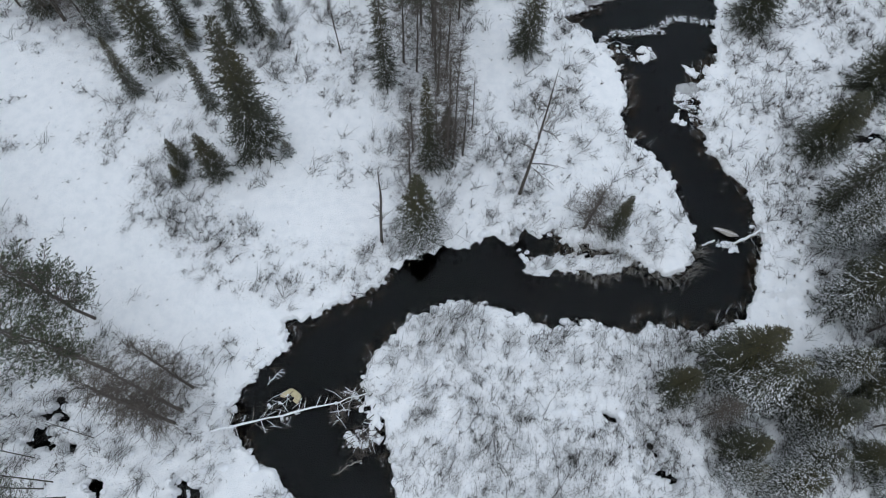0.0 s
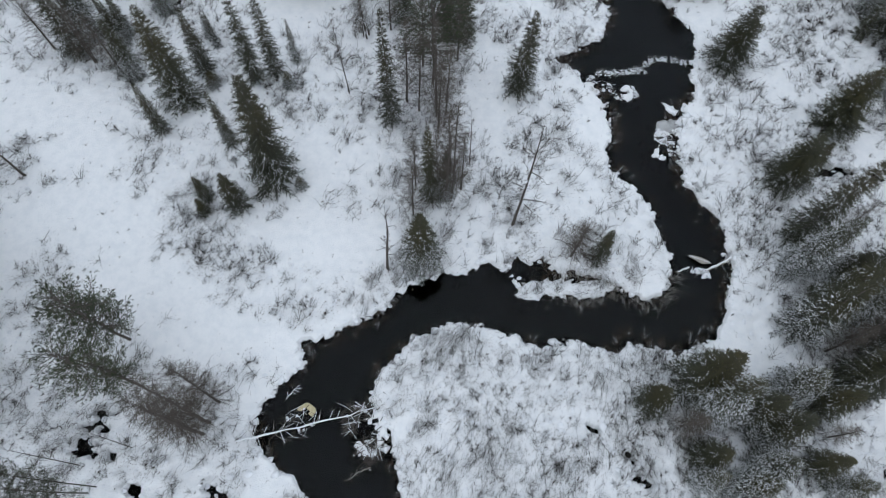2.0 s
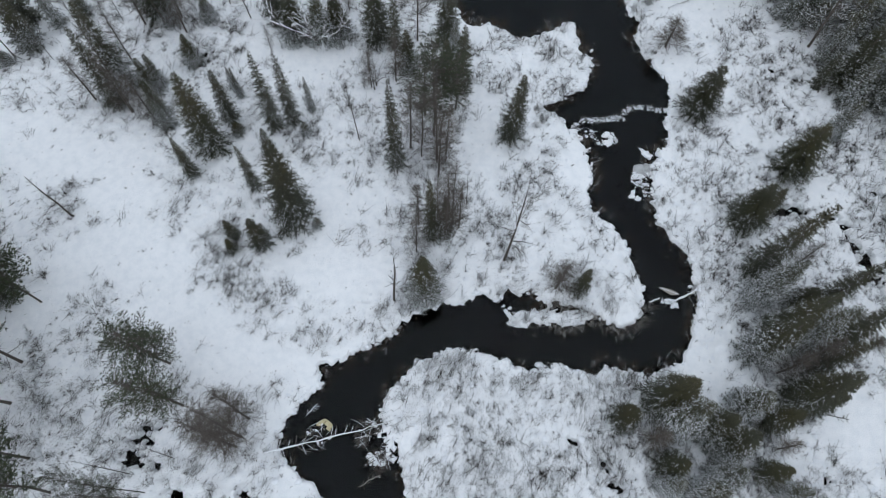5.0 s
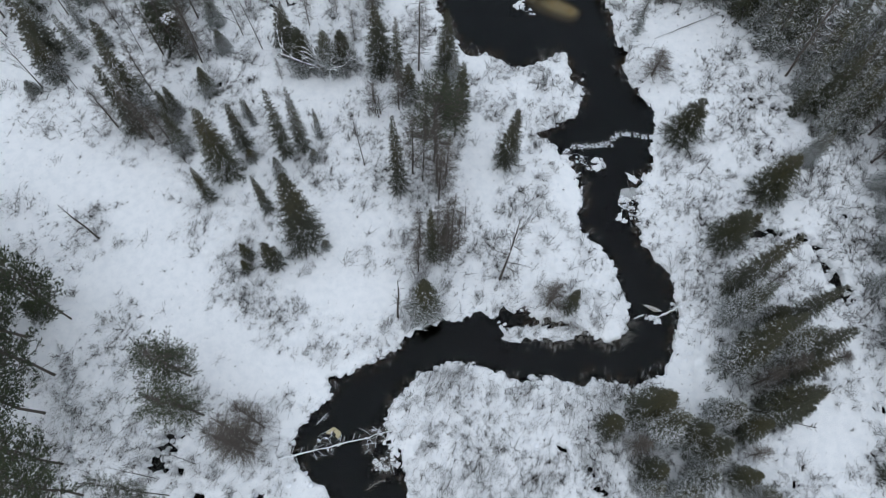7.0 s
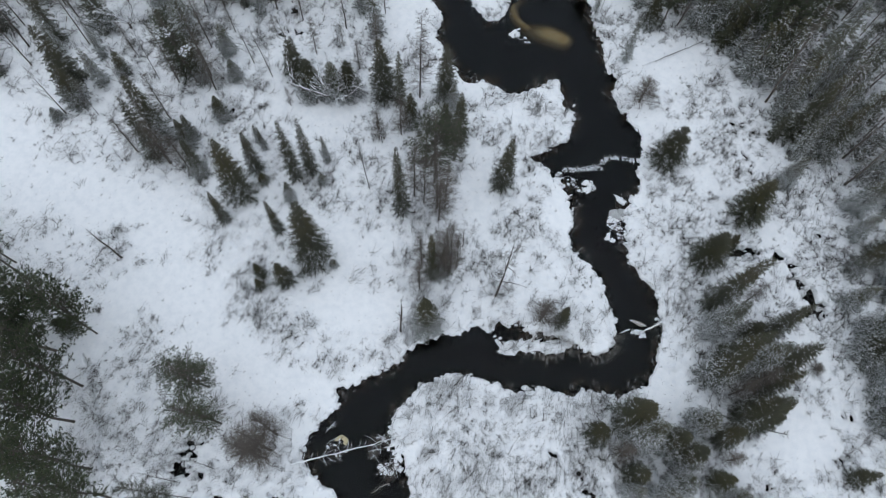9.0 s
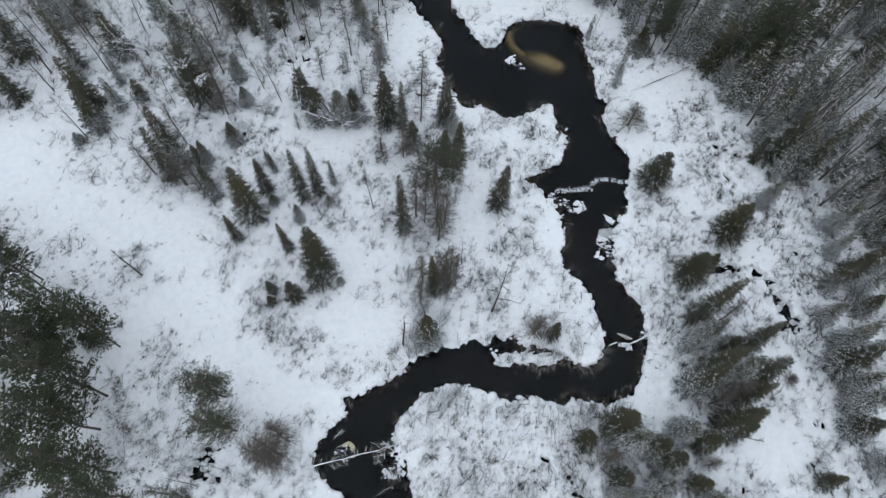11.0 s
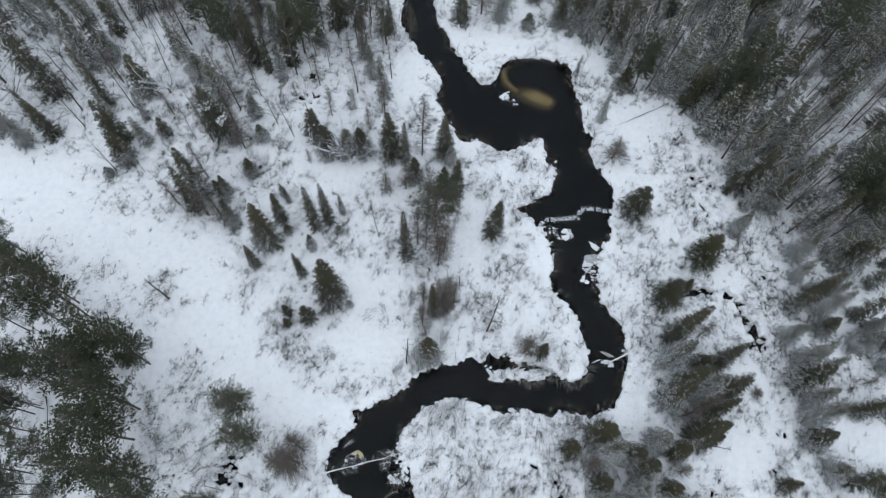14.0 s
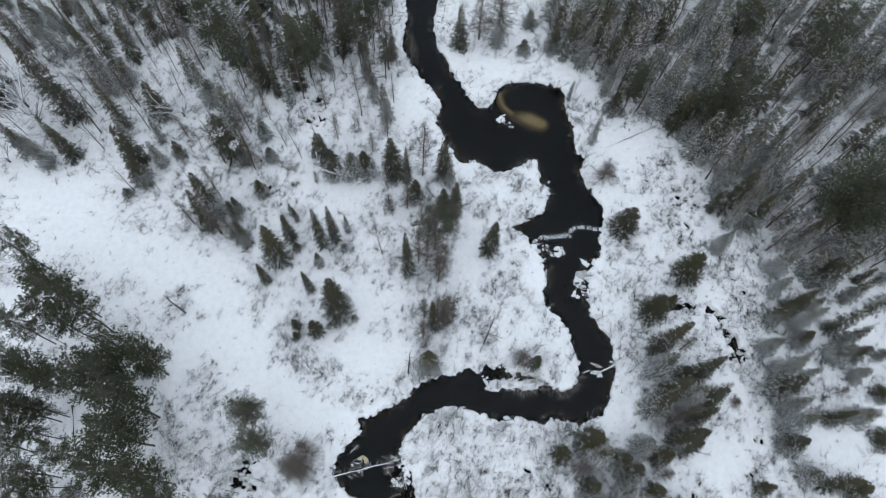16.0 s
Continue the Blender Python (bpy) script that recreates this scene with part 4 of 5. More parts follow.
def dead_parts(seed):
    """A dead standing tree 9 m high with broken limbs."""
    random.seed(seed)
    trunk, limbs = Shape(), Shape()
    pts = [Vector((rnd(-.12, .12), rnd(-.12, .12), z)) for z in (-0.4, 0.3, 3, 6, 8.8)]
    trunk.tube(pts, [0.2, 0.15, 0.12, 0.08, 0.02], 6)
    for k in range(26):
        z = rnd(2.0, 8.5)
        d = (turn_z(rnd(0, 6.28)) + UP * rnd(-.1, .6)).normalized()
        ln = rnd(.4, 1.5) * (1.2 - z / 11)
        s = Vector((0, 0, z))
        e = s + d * ln
        limbs.stick(s, e, 0.03, 0.012, 4)
        for j in range(3):
            p = s.lerp(e, rnd(.4, 1))
            limbs.stick(p, p + (d + Vector((rnd(-1, 1), rnd(-1, 1), rnd(-.4, .5)))).normalized() * rnd(.2, .5), 0.012, 0.0)
    return [("trunk", trunk.mesh("dead_trunk", BARK)), ("limbwork", limbs.mesh("dead_limbs", BARK))]


# forms of each kind, which the single trees share, with their nominal height and crown width
FORMS = {
    "S": ([spruce_parts(100 + k, 0.42, 1.5) for k in range(6)], 12.0, 4.0, "spruce_tree", "spruce"),
    "F": ([spruce_parts(200 + k, 0.95, 1.35, k > 2) for k in range(5)], 12.0, 4.0, "spruce_tree", "spruce"),
    "s": ([spruce_parts(150 + k, 0.35, 0.85) for k in range(4)], 12.0, 4.0, "spruce_tree", "spruce"),
    "f": ([spruce_parts(250 + k, 0.95, 0.85, k > 1) for k in range(5)], 12.0, 4.0, "spruce_tree", "spruce"),
    "t": ([spruce_parts(160 + k, 0.35, 0.66) for k in range(4)], 12.0, 4.0, "spruce_tree", "spruce"),
    "v": ([spruce_parts(260 + k, 0.95, 0.66, True) for k in range(5)], 12.0, 4.0, "spruce_tree", "spruce"),
    "p": ([pine_parts(350 + k, 0.7) for k in range(4)], 18.0, 5.0, "pine_tree", "pine"),
    "P": ([pine_parts(300 + k, 1.0) for k in range(3)], 18.0, 5.0, "pine_tree", "pine"),
    "l": ([larch_parts(450 + k, 0.75, 0.45) for k in range(3)], 12.0, 4.0, "larch_tree", "larch"),
    "L": ([larch_parts(400 + k) for k in range(4)], 12.0, 4.0, "larch_tree", "larch"),
    "B": ([bare_parts(500 + k, 0.25) for k in range(4)], 12.0, 4.0, "birch_tree", "birch"),
    "G": ([bare_parts(550 + k, 0.25, 1.5, 1.05) for k in range(2)], 12.0, 4.0, "aspen_tree", "aspen"),
    "W": ([alder_parts(600 + k) for k in range(3)], 6.0, 6.0, "alder_tree", "alder"),
    "D": ([dead_parts(700 + k) for k in range(2)], 9.0, 2.4, "dead_tree", "dead tree"),
}
LABELS = {
    "S": ("tall dark green spruce dusted with snow", "small dark green spruce standing in snow"),
    "F": ("tall spruce with heavily snow-laden branches", "small spruce with snow-laden branches"),
    "P": ("tall pine with bare trunk and tufted crown", "slim pine with tufted dark green crown"),
    "L": ("leafless larch with fine brown twigs", "low leafless larch with fine brown twigs"),
    "B": ("leafless birch with forked grey limbs", "slender leafless birch standing in snow"),
    "G": ("leafless aspen with dark trunk and spreading limbs", "leafless aspen with dark trunk and spreading limbs"),
    "W": ("leafless alder with snow-covered white limbs", "low leafless alder with snow-covered limbs"),
    "D": ("dead standing tree with broken bare limbs", "dead standing tree with broken bare limbs"),
}
GROWN = []


def plant(kind, x, y, h, w, group):
    if kind in "SF" and not (-48 < x < 62 and y < 62):
        kind = kind.lower()
    forms, nh, nw, name, category = FORMS[kind]
    kind = kind.upper()
    root = new(name)
    lean = 1.5 if kind in "SFL" else 3.0
    s = w / nw
    if kind in "BDG":
        s = max(s, 0.35 * h / nh)
    root.matrix_basis = pose(x, y, ground_z(x, y) - 0.05, rnd(-lean, lean), rnd(-lean, lean), rnd(0, 360)) @ Matrix.Diagonal((s, s, h / nh, 1))
    for part, me in random.choice(forms):
        ob = child(part, me, root)
        if part not in ("trunk", "crown"):
            tagged(ob, kind="stuff")
    GROWN.append((x, y))
    return tagged(root, LABELS[kind][0 if h > 8 else 1], category, group)


random.seed(11)
STANDS = (
    (MEADOW_1, "trees on the open bog"),
    (MEADOW_2, "trees on the open bog"),
    (RIVERSIDE_1, "trees by the west bank"),
    (RIVERSIDE_2, "trees by the west bank"),
    (RIVERSIDE_3, "trees by the west bank"),
    (EAST_BANK_1, "trees by the east bank"),
    (EAST_BANK_2, "trees by the east bank"),
    (EAST_BANK_3, "trees by the east bank"),
    (EAST_STAND_1, "spruces of the east stand"),
    (EAST_STAND_2, "spruces of the east stand"),
    (NORTHEAST_1, "trees of the thick northeast wood"),
    (NORTHEAST_2, "trees of the thick northeast wood"),
    (NORTHWEST_1, "trees of the northwest wood"),
    (NORTHWEST_2, "trees of the northwest wood"),
    (NORTHWEST_3, "trees of the northwest wood"),
    (WEST_PINES_1, "pines of the west wood"),
    (WEST_PINES_2, "pines of the west wood"),
    (WEST_PINES_3, "pines of the west wood"),
)
for trees, group in STANDS:
    for kind, x, y, h, w in trees:
        plant(kind, x, y, h, max(w * 1.12, 0.2 * h) if kind in "SFsf" else w * (1.32 if kind == "p" else 0.95 if kind == "P" else 1.15 if kind == "L" else 1.1), group)


# a pine that carries two clots of snow high in its crown
pine = tagged(plant("P", -38.7, 59.4, 14.5, 5.4, "trees of the northwest wood"), "dark green pine with two white clots of snow")
for at, wide in (((-39.4, 58.9, 12.2), 1.5), ((-37.2, 58.0, 9.8), 1.3)):
    tuft = Shape()
    at = pine.matrix_basis.inverted() @ Vector(at)
    for k in range(60):
        a = turn_z(rnd(0, 6.28))
        p = a * (rnd(0, 1) ** 0.6 * 0.6 * wide)
        tuft.lump(at + p + UP * (0.3 - 0.5 * p.length), a, Vector((-a.y, a.x, 0)), rnd(.15, .4), rnd(.1, .2), rnd(.04, .1))
    child("snow_clot", tuft.mesh("snow_clot", SNOW), pine, "thick white clot of snow")


def fill(zone, gap, kinds, low, high, group, near=2.0):
    """Further trees of a thick stand, no closer to one another than gap."""
    z = np.array(zone)
    want = []
    for k in range(4000):
        x, y = rnd(z[:, 0].min(), z[:, 0].max()), rnd(z[:, 1].min(), z[:, 1].max())
        if not inside(z, np.array([x]), np.array([y]))[0]:
            continue
        if any((x - a) ** 2 + (y - b) ** 2 < near * near for a, b in GROWN) or any((x - a) ** 2 + (y - b) ** 2 < gap * gap for a, b in want):
            continue
        want.append((x, y))
    for x, y in want:
        kind = random.choice(kinds)
        h = (low + (high - low) * random.random() ** 1.4 * 1.2) * (1.15 if kind in "PpB" else 1.0)
        plant(kind, x, y, h, {"s": 0.32, "f": 0.36, "P": 0.24, "p": 0.28, "l": 0.36, "L": 0.36, "B": 0.26, "W": 0.8, "D": 0.2}[kind] * h * rnd(.75, 1.3), group)


fill(WOOD_NORTHWEST, 3.6, "ffssBBBlLLLWD", 6, 14, "trees of the northwest wood", 2.9)
fill(WOOD_UPSTREAM, 2.7, "fsslLLLBBp", 8, 14, "trees of the upstream wood", 2.2)
fill(GLADE_NORTH, 4.2, "lLLfB", 4, 9, "trees of the northern glade", 3.4)
fill(STAND_EAST, 4.2, "ffffsll", 5, 11, "spruces of the east stand", 3.6)
fill(STAND_SOUTHEAST, 3.6, "fffsL", 4, 8, "spruces of the southeast stand", 3.0)
fill(STAND_BEND, 6.0, "ffsLL", 4, 8, "spruces by the bend", 4.2)


def thicket(name, label, zone, gap, kinds, low, high, near):
    """The dense wood behind: trees past telling apart, joined into one."""
    z = np.array(zone)
    spots, verts, faces, slot, slots = [], [], [], [], []
    base = 0
    for k in range(9000):
        x, y = rnd(z[:, 0].min(), z[:, 0].max()), rnd(z[:, 1].min(), z[:, 1].max())
        if any((x - a) ** 2 + (y - c) ** 2 < gap * gap for a, c in spots) or any((x - a) ** 2 + (y - c) ** 2 < near * near for a, c in GROWN):
            continue
        if inside(z, np.array([x]), np.array([y]))[0]:
            spots.append((x, y))
    ground_at = height(np.array([p[0] for p in spots]), np.array([p[1] for p in spots]))
    for (x, y), gz in zip(spots, ground_at):
        kind = random.choice(kinds)
        forms, nh, nw = FORMS[kind][:3]
        h = rnd(low, high) * (1.15 if kind in "pBl" else 0.7 if kind == "W" else 1.0)
        w = {"t": 0.34, "v": 0.40, "l": 0.40, "B": 0.3, "W": 0.8}[kind] * h * rnd(.85, 1.15)
        m = np.array(pose(x, y, float(gz) - 0.05, rnd(-3, 3), rnd(-3, 3), rnd(0, 360)) @ Matrix.Diagonal((w / nw, w / nw, h / nh, 1)))
        for part_name, me in random.choice(forms):
            co = np.empty(len(me.vertices) * 3)
            me.vertices.foreach_get("co", co)
            co = co.reshape(-1, 3) @ m[:3, :3].T + m[:3, 3]
            if me.materials[0] not in slots:
                slots.append(me.materials[0])
            polys = [tuple(base + i for i in p.vertices) for p in me.polygons]
            verts.append(co)
            faces += polys
            slot += [slots.index(me.materials[0])] * len(polys)
            base += len(co)
    me = arrays_mesh(name, np.concatenate(verts).tolist(), faces, slots[0])
    for s in slots[1:]:
        me.materials.append(s)
    me.polygons.foreach_set("material_index", np.array(slot, dtype=np.int32))
    me.update()
    return tagged(new(name, me), label, "woodland", kind="stuff")


thicket("northeast_thicket", "dense snow-laden wood of spruces and bare larches", THICKET_NORTHEAST, 2.6, "vvvvvvvttlllllB", 6, 14.5, 2.1)
thicket("north_thicket", "dense wood of spruces and bare larches upstream", WOOD_NORTH, 3.2, "vvvttlllBB", 6, 13.5, 2.2)


# ---- shrubs: leafless willow and bog birch, past counting ----
def sticks_mesh(name, stems, forks, material):
    """Very many fine twigs at once: three-sided stems and slips that fork from them, each given as points a, points b and radii."""
    verts, faces, base = [], [], 0
    for (a, b, r), sides in ((stems, 3), (forks, 2)):
        if a is None:
            continue
        n = len(a)
        d = b - a
        d = d / (np.linalg.norm(d, axis=1, keepdims=True) + 1e-9)
        u = np.cross(d, np.array([0.31, 0.87, 0.12]))
        u /= np.linalg.norm(u, axis=1, keepdims=True) + 1e-9
        w = np.cross(d, u)
        v = np.empty((n, sides + 1, 3))
        for k in range(sides):
            v[:, k] = a + (u * math.cos(6.2832 * k / sides) + w * math.sin(6.2832 * k / sides)) * r[:, None]
        v[:, sides] = b
        i = base + np.arange(n)[:, None] * (sides + 1)
        for k in range(sides if sides > 2 else 1):
            faces.append(i + np.array([[k, (k + 1) % sides, sides]]))
        verts.append(v.reshape(-1, 3))
        base += n * (sides + 1)
    return arrays_mesh(name, np.concatenate(verts).tolist(), np.concatenate(faces).tolist(), material)


def shrubs(name, label, x, y, size, per, material, thick=0.016, spread=0.9, fork=3, toward=None, category="shrubs"):
    """Clumps of arching, forked twigs rising from the places x, y; toward: a lean for each clump."""
    r = np.random.RandomState(len(x) + per)
    z = np.maximum(height(x, y), -0.02) - 0.05
    n = len(x) * per
    cx, cy, cz, cs = (np.repeat(q, per) for q in (x, y, z, size))
    a = np.stack([cx + r.normal(0, .10, n) * cs, cy + r.normal(0, .10, n) * cs, cz], 1)
    ang = r.rand(n) * 6.283
    out = r.rand(n) ** 0.6 * spread
    lean = np.repeat(r.normal(0, .28, (len(x), 2)) if toward is None else toward, per, 0)
    ln = cs * r.uniform(.45, 1.15, n)
    d = np.stack([np.cos(ang) * out + lean[:, 0], np.sin(ang) * out + lean[:, 1], np.full(n, 0.8)], 1)
    d /= np.linalg.norm(d, axis=1, keepdims=True)
    bow = d + np.stack([np.cos(ang) * .35, np.sin(ang) * .35, np.full(n, -.22)], 1) + r.normal(0, .22, (n, 3))
    mid = a + d * (0.5 * ln)[:, None]
    b = mid + bow * (0.5 * ln)[:, None]
    girth = thick * (0.7 + 0.3 * cs)
    A, B, R = [mid - d * (0.04 * ln)[:, None]], [b], [0.85 * girth]
    for k in range(fork):
        q = r.uniform(.0, .85, n)[:, None]
        s = mid + (b - mid) * q if k % 3 else a + (mid - a) * (0.4 + 0.6 * q)
        e = s + (d * 0.6 + r.normal(0, .5, (n, 3)) * [1, 1, .6] + [0, 0, .12]) * (ln * r.uniform(.18, .45, n))[:, None]
        A.append(s), B.append(e), R.append(0.7 * thick * np.ones(n))
    forks = (np.concatenate(A), np.concatenate(B), np.concatenate(R))
    ob = new(name, sticks_mesh(name, (a, mid + d * (0.15 * ln)[:, None], girth), forks, material))
    return tagged(ob, label, category, kind="stuff")


rs = np.random.RandomState(5)


def scatter(count, x0, x1, y0, y1, keep, low=0.2, high=1e9):
    x, y = rs.uniform(x0, x1, count), rs.uniform(y0, y1, count)
    d = shore(x, y)
    k = (d > low) & (d < high) & (rs.rand(count) < keep(x, y))
    return x[k], y[k]


x, y = scatter(21500, -52, 62, -4, 80, lambda x, y: 0.02 + 0.98 * brush(x, y) * (0.2 + 0.8 * smooth((fractal(x, y, 2.6, 2, 71) - 0.36) / 0.25)))
shrubs("willow_shrubs", "leafless grey-brown willow shrubs in the snow", x, y, 0.4 + 1.7 * rs.rand(len(x)) ** 1.8, 11, SHRUB, 0.0138, fork=4)
x, y = scatter(17000, -92, 96, 0, 104, lambda x, y: np.where((x > -52) & (x < 62) & (y < 80), 0.0, 0.1 + 0.9 * brush(x, y)))
shrubs("bog_shrubs", "leafless low shrubs of the bog and wood", x, y, 0.6 + 1.5 * rs.rand(len(x)) ** 1.4, 6, SHRUB, 0.022, fork=3)
# the thicker brush of the point inside the bend
x, y = scatter(2000, -5, 25, -4, 17, lambda x, y: 0.3 + 0.7 * fractal(x, y, 3.0, 2, 73), 0.6)
k = shore(x, y) < 14
shrubs("point_shrubs", "leafless fine willow twigs on the point", x[k], y[k], 0.4 + 1.1 * rs.rand(k.sum()) ** 1.3, 10, SHRUB, 0.0095, 1.3, 5)
# dark sedge and leaf tufts that stand out of the snow
x, y = scatter(8500, -60, 62, -4, 85, lambda x, y: 0.2 + 0.6 * fractal(x, y, 6.0, 2, 31))
shrubs("sedge_tufts", "small dark tufts of dead sedge in the snow", x, y, 0.10 + 0.3 * rs.rand(len(x)) ** 2, 6, SEDGE, 0.032, 1.4, 0, category="sedge")
# brown twigs that stand in the shallows along the banks
x, y = scatter(110000, -22, 36, -4, 100, lambda x, y: smooth((fractal(x, y, 5.0, 2, 41) - 0.34) / 0.2), -1.5, 0.15)
k = rs.rand(len(x)) < 0.42 * np.clip(1.3 + shore(x, y), 0.1, 1)
x, y = x[k], y[k]
e = 0.25
out = np.stack([shore(x - e, y) - shore(x + e, y), shore(x, y - e) - shore(x, y + e)], 1) / (2 * e)
shrubs("waterside_twigs", "red-brown twigs standing in the shallows", x, y, rs.uniform(.4, 1.4, len(x)), 5, SEDGE, 0.008, 0.9, 4, toward=out * 0.55)
k = rs.rand(len(x)) < 0.3
shrubs("frosted_twigs", "snow-covered pale twigs over the water's edge", x[k], y[k], rs.uniform(.3, 1.2, k.sum()), 2, SNOW, 0.014, 0.7, 2, toward=out[k] * 0.8)


# snow cushions that overhang the water's edge, with sedge between
def cushions(name, label, x, y, size, material, fine=1, lift=-0.02):
    bm = bmesh.new()
    if fine:
        bmesh.ops.create_icosphere(bm, subdivisions=fine, radius=1.0)
    else:
        bmesh.ops.create_cone(bm, cap_ends=False, segments=6, radius1=1.0, radius2=0.45, depth=1.0)
        bmesh.ops.contextual_create(bm, geom=[e for e in bm.edges if all(v.co.z > 0 for v in e.verts)])
    ball = np.array([v.co[:] for v in bm.verts])
    bmesh.ops.triangulate(bm, faces=bm.faces)
    tri = np.array([[v.index for v in f.verts] for f in bm.faces])
    bm.free()
    r = np.random.RandomState(len(x))
    n = len(x)
    v = ball[None] * (1 + r.uniform(-.32, .32, (n, len(ball), 1))) * (size * r.uniform(.7, 1.3, n))[:, None, None] * np.stack([r.uniform(.7, 1.9, n), r.uniform(.7, 1.9, n), r.uniform(.3, .5, n)], 1)[:, None, :]
    v += np.stack([x, y, np.maximum(height(x, y), 0.02) + lift], 1)[:, None, :]
    f = tri[None] + (np.arange(n) * len(ball))[:, None, None]
    return tagged(new(name, arrays_mesh(name, v.reshape(-1, 3).tolist(), f.reshape(-1, 3).tolist(), material, True)), label, "snow", kind="stuff")


x, y = scatter(90000, -22, 36, -3, 100, lambda x, y: 0.16 + 0 * x, 0.02, 0.5)
k = slice(0, 2300)
cushions("snow_cushions", "ragged cushions of snow along the banks", x[k], y[k], rs.uniform(.08, .26, len(x[k])), SNOW)
k = slice(2300, 3800)
shrubs("bank_sedge", "brown dead sedge hanging over the banks", x[k], y[k], rs.uniform(.2, .6, len(x[k])), 6, SEDGE, 0.02, 1.3, 1, category="sedge")

# snow caught on the shrubs
x, y = scatter(13500, -50, 58, -3, 72, lambda x, y: 0.9 * brush(x, y), 0.3)
cushions("shrub_snow", "clots of snow caught on low shrubs", x, y, 0.05 + 0.15 * rs.rand(len(x)) ** 1.5, SNOW, 0, 0.03)


# ---- things in and beside the stream ----
WOOD = grained("bleached_wood", (0.20, 0.18, 0.155), (0.42, 0.39, 0.35), 7.0, 0.85, 0.2, 0.5)
WET_WOOD = grained("wet_wood", (0.03, 0.025, 0.02), (0.10, 0.08, 0.065), 7.0, 0.6, 0.3, 0.5)
STONE = grained("frosted_stone", (0.20, 0.20, 0.20), (0.66, 0.67, 0.68), 9.0, 0.85, 0.1, 0.7)
FOAM = grained("river_foam", (0.46, 0.38, 0.21), (0.66, 0.58, 0.38), 4.0, 0.8, 0.0, 0.4)


def sand_material():
    m, n, l, b = shader("drowned_sand", 0.9)
    b.inputs["Specular IOR Level"].default_value = 0.0
    a, c = noise_node(n, l, 0.5, 4, 0.6), noise_node(n, l, 9.0, 3)
    sep = n.new("ShaderNodeSeparateXYZ")
    l.new(n.new("ShaderNodeNewGeometry").outputs["Position"], sep.inputs[0])
    # light lost in deeper water is painted in: the sand darkens with depth
    deep = n.new("ShaderNodeMapRange")
    deep.inputs[1].default_value, deep.inputs[2].default_value = -0.75, -0.08
    l.new(sep.outputs[2], deep.inputs[0])
    tone = ramp(n, [(0.3, (0.50, 0.38, 0.20)), (0.7, (0.62, 0.56, 0.41))])
    l.new(a.outputs[0], tone.inputs[0])
    depth_fade = ramp(n, [(0.0, (0, 0, 0)), (0.5, (0.25, 0.25, 0.25)), (1.0, (1, 1, 1))])
    l.new(deep.outputs[0], depth_fade.inputs[0])
    l.new(mix(n, l, depth_fade.outputs[0], (0.011, 0.009, 0.007), tone.outputs[0]), b.inputs["Base Color"])
    bump(n, l, c.outputs[0], b, 0.3, 0.02)
    return m


SAND = sand_material()


def thing(name, label, category, at=(0, 0, 0), group=""):
    root = new(name)
    root.location = at
    return tagged(root, label, category, group)


def part(name, shape, material, parent, label=""):
    return child(name, shape.mesh(name, material), parent, label)


def clump_mesh(seed, material, flat=0.6, rough=0.3):
    """A rounded uneven lump half a metre across."""
    bm = bmesh.new()
    bmesh.ops.create_icosphere(bm, subdivisions=2, radius=0.5)
    for v in bm.verts:
        k = 1 + rough * 2 * noise.noise(v.co * 3.1 + Vector((seed * 7.1, seed, 0)))
        v.co = Vector((v.co.x * k, v.co.y * k, max(v.co.z * k * flat, -0.12)))
    me = bpy.data.meshes.new("lump")
    bm.to_mesh(me)
    bm.free()
    me.materials.append(material)
    me.polygons.foreach_set("use_smooth", np.ones(len(me.polygons), dtype=bool))
    return me


CLUMPS = [clump_mesh(k, SNOW, 0.4, 0.75) for k in range(6)]
STONES = [clump_mesh(20 + k, STONE, 0.75, 0.3) for k in range(2)]


def stick_mesh(seed, material):
    random.seed(seed)
    s = Shape()
    pts = [Vector((0.5 * k - 0.5 + 0, rnd(-.06, .06), rnd(-.04, .04))) for k in range(3)]
    s.tube(pts, [0.024, 0.019, 0.008], 5)
    return s.mesh("stick", material)


STICKS = [stick_mesh(k, SNOW) for k in range(3)] + [stick_mesh(10 + k, WET_WOOD) for k in range(3)]


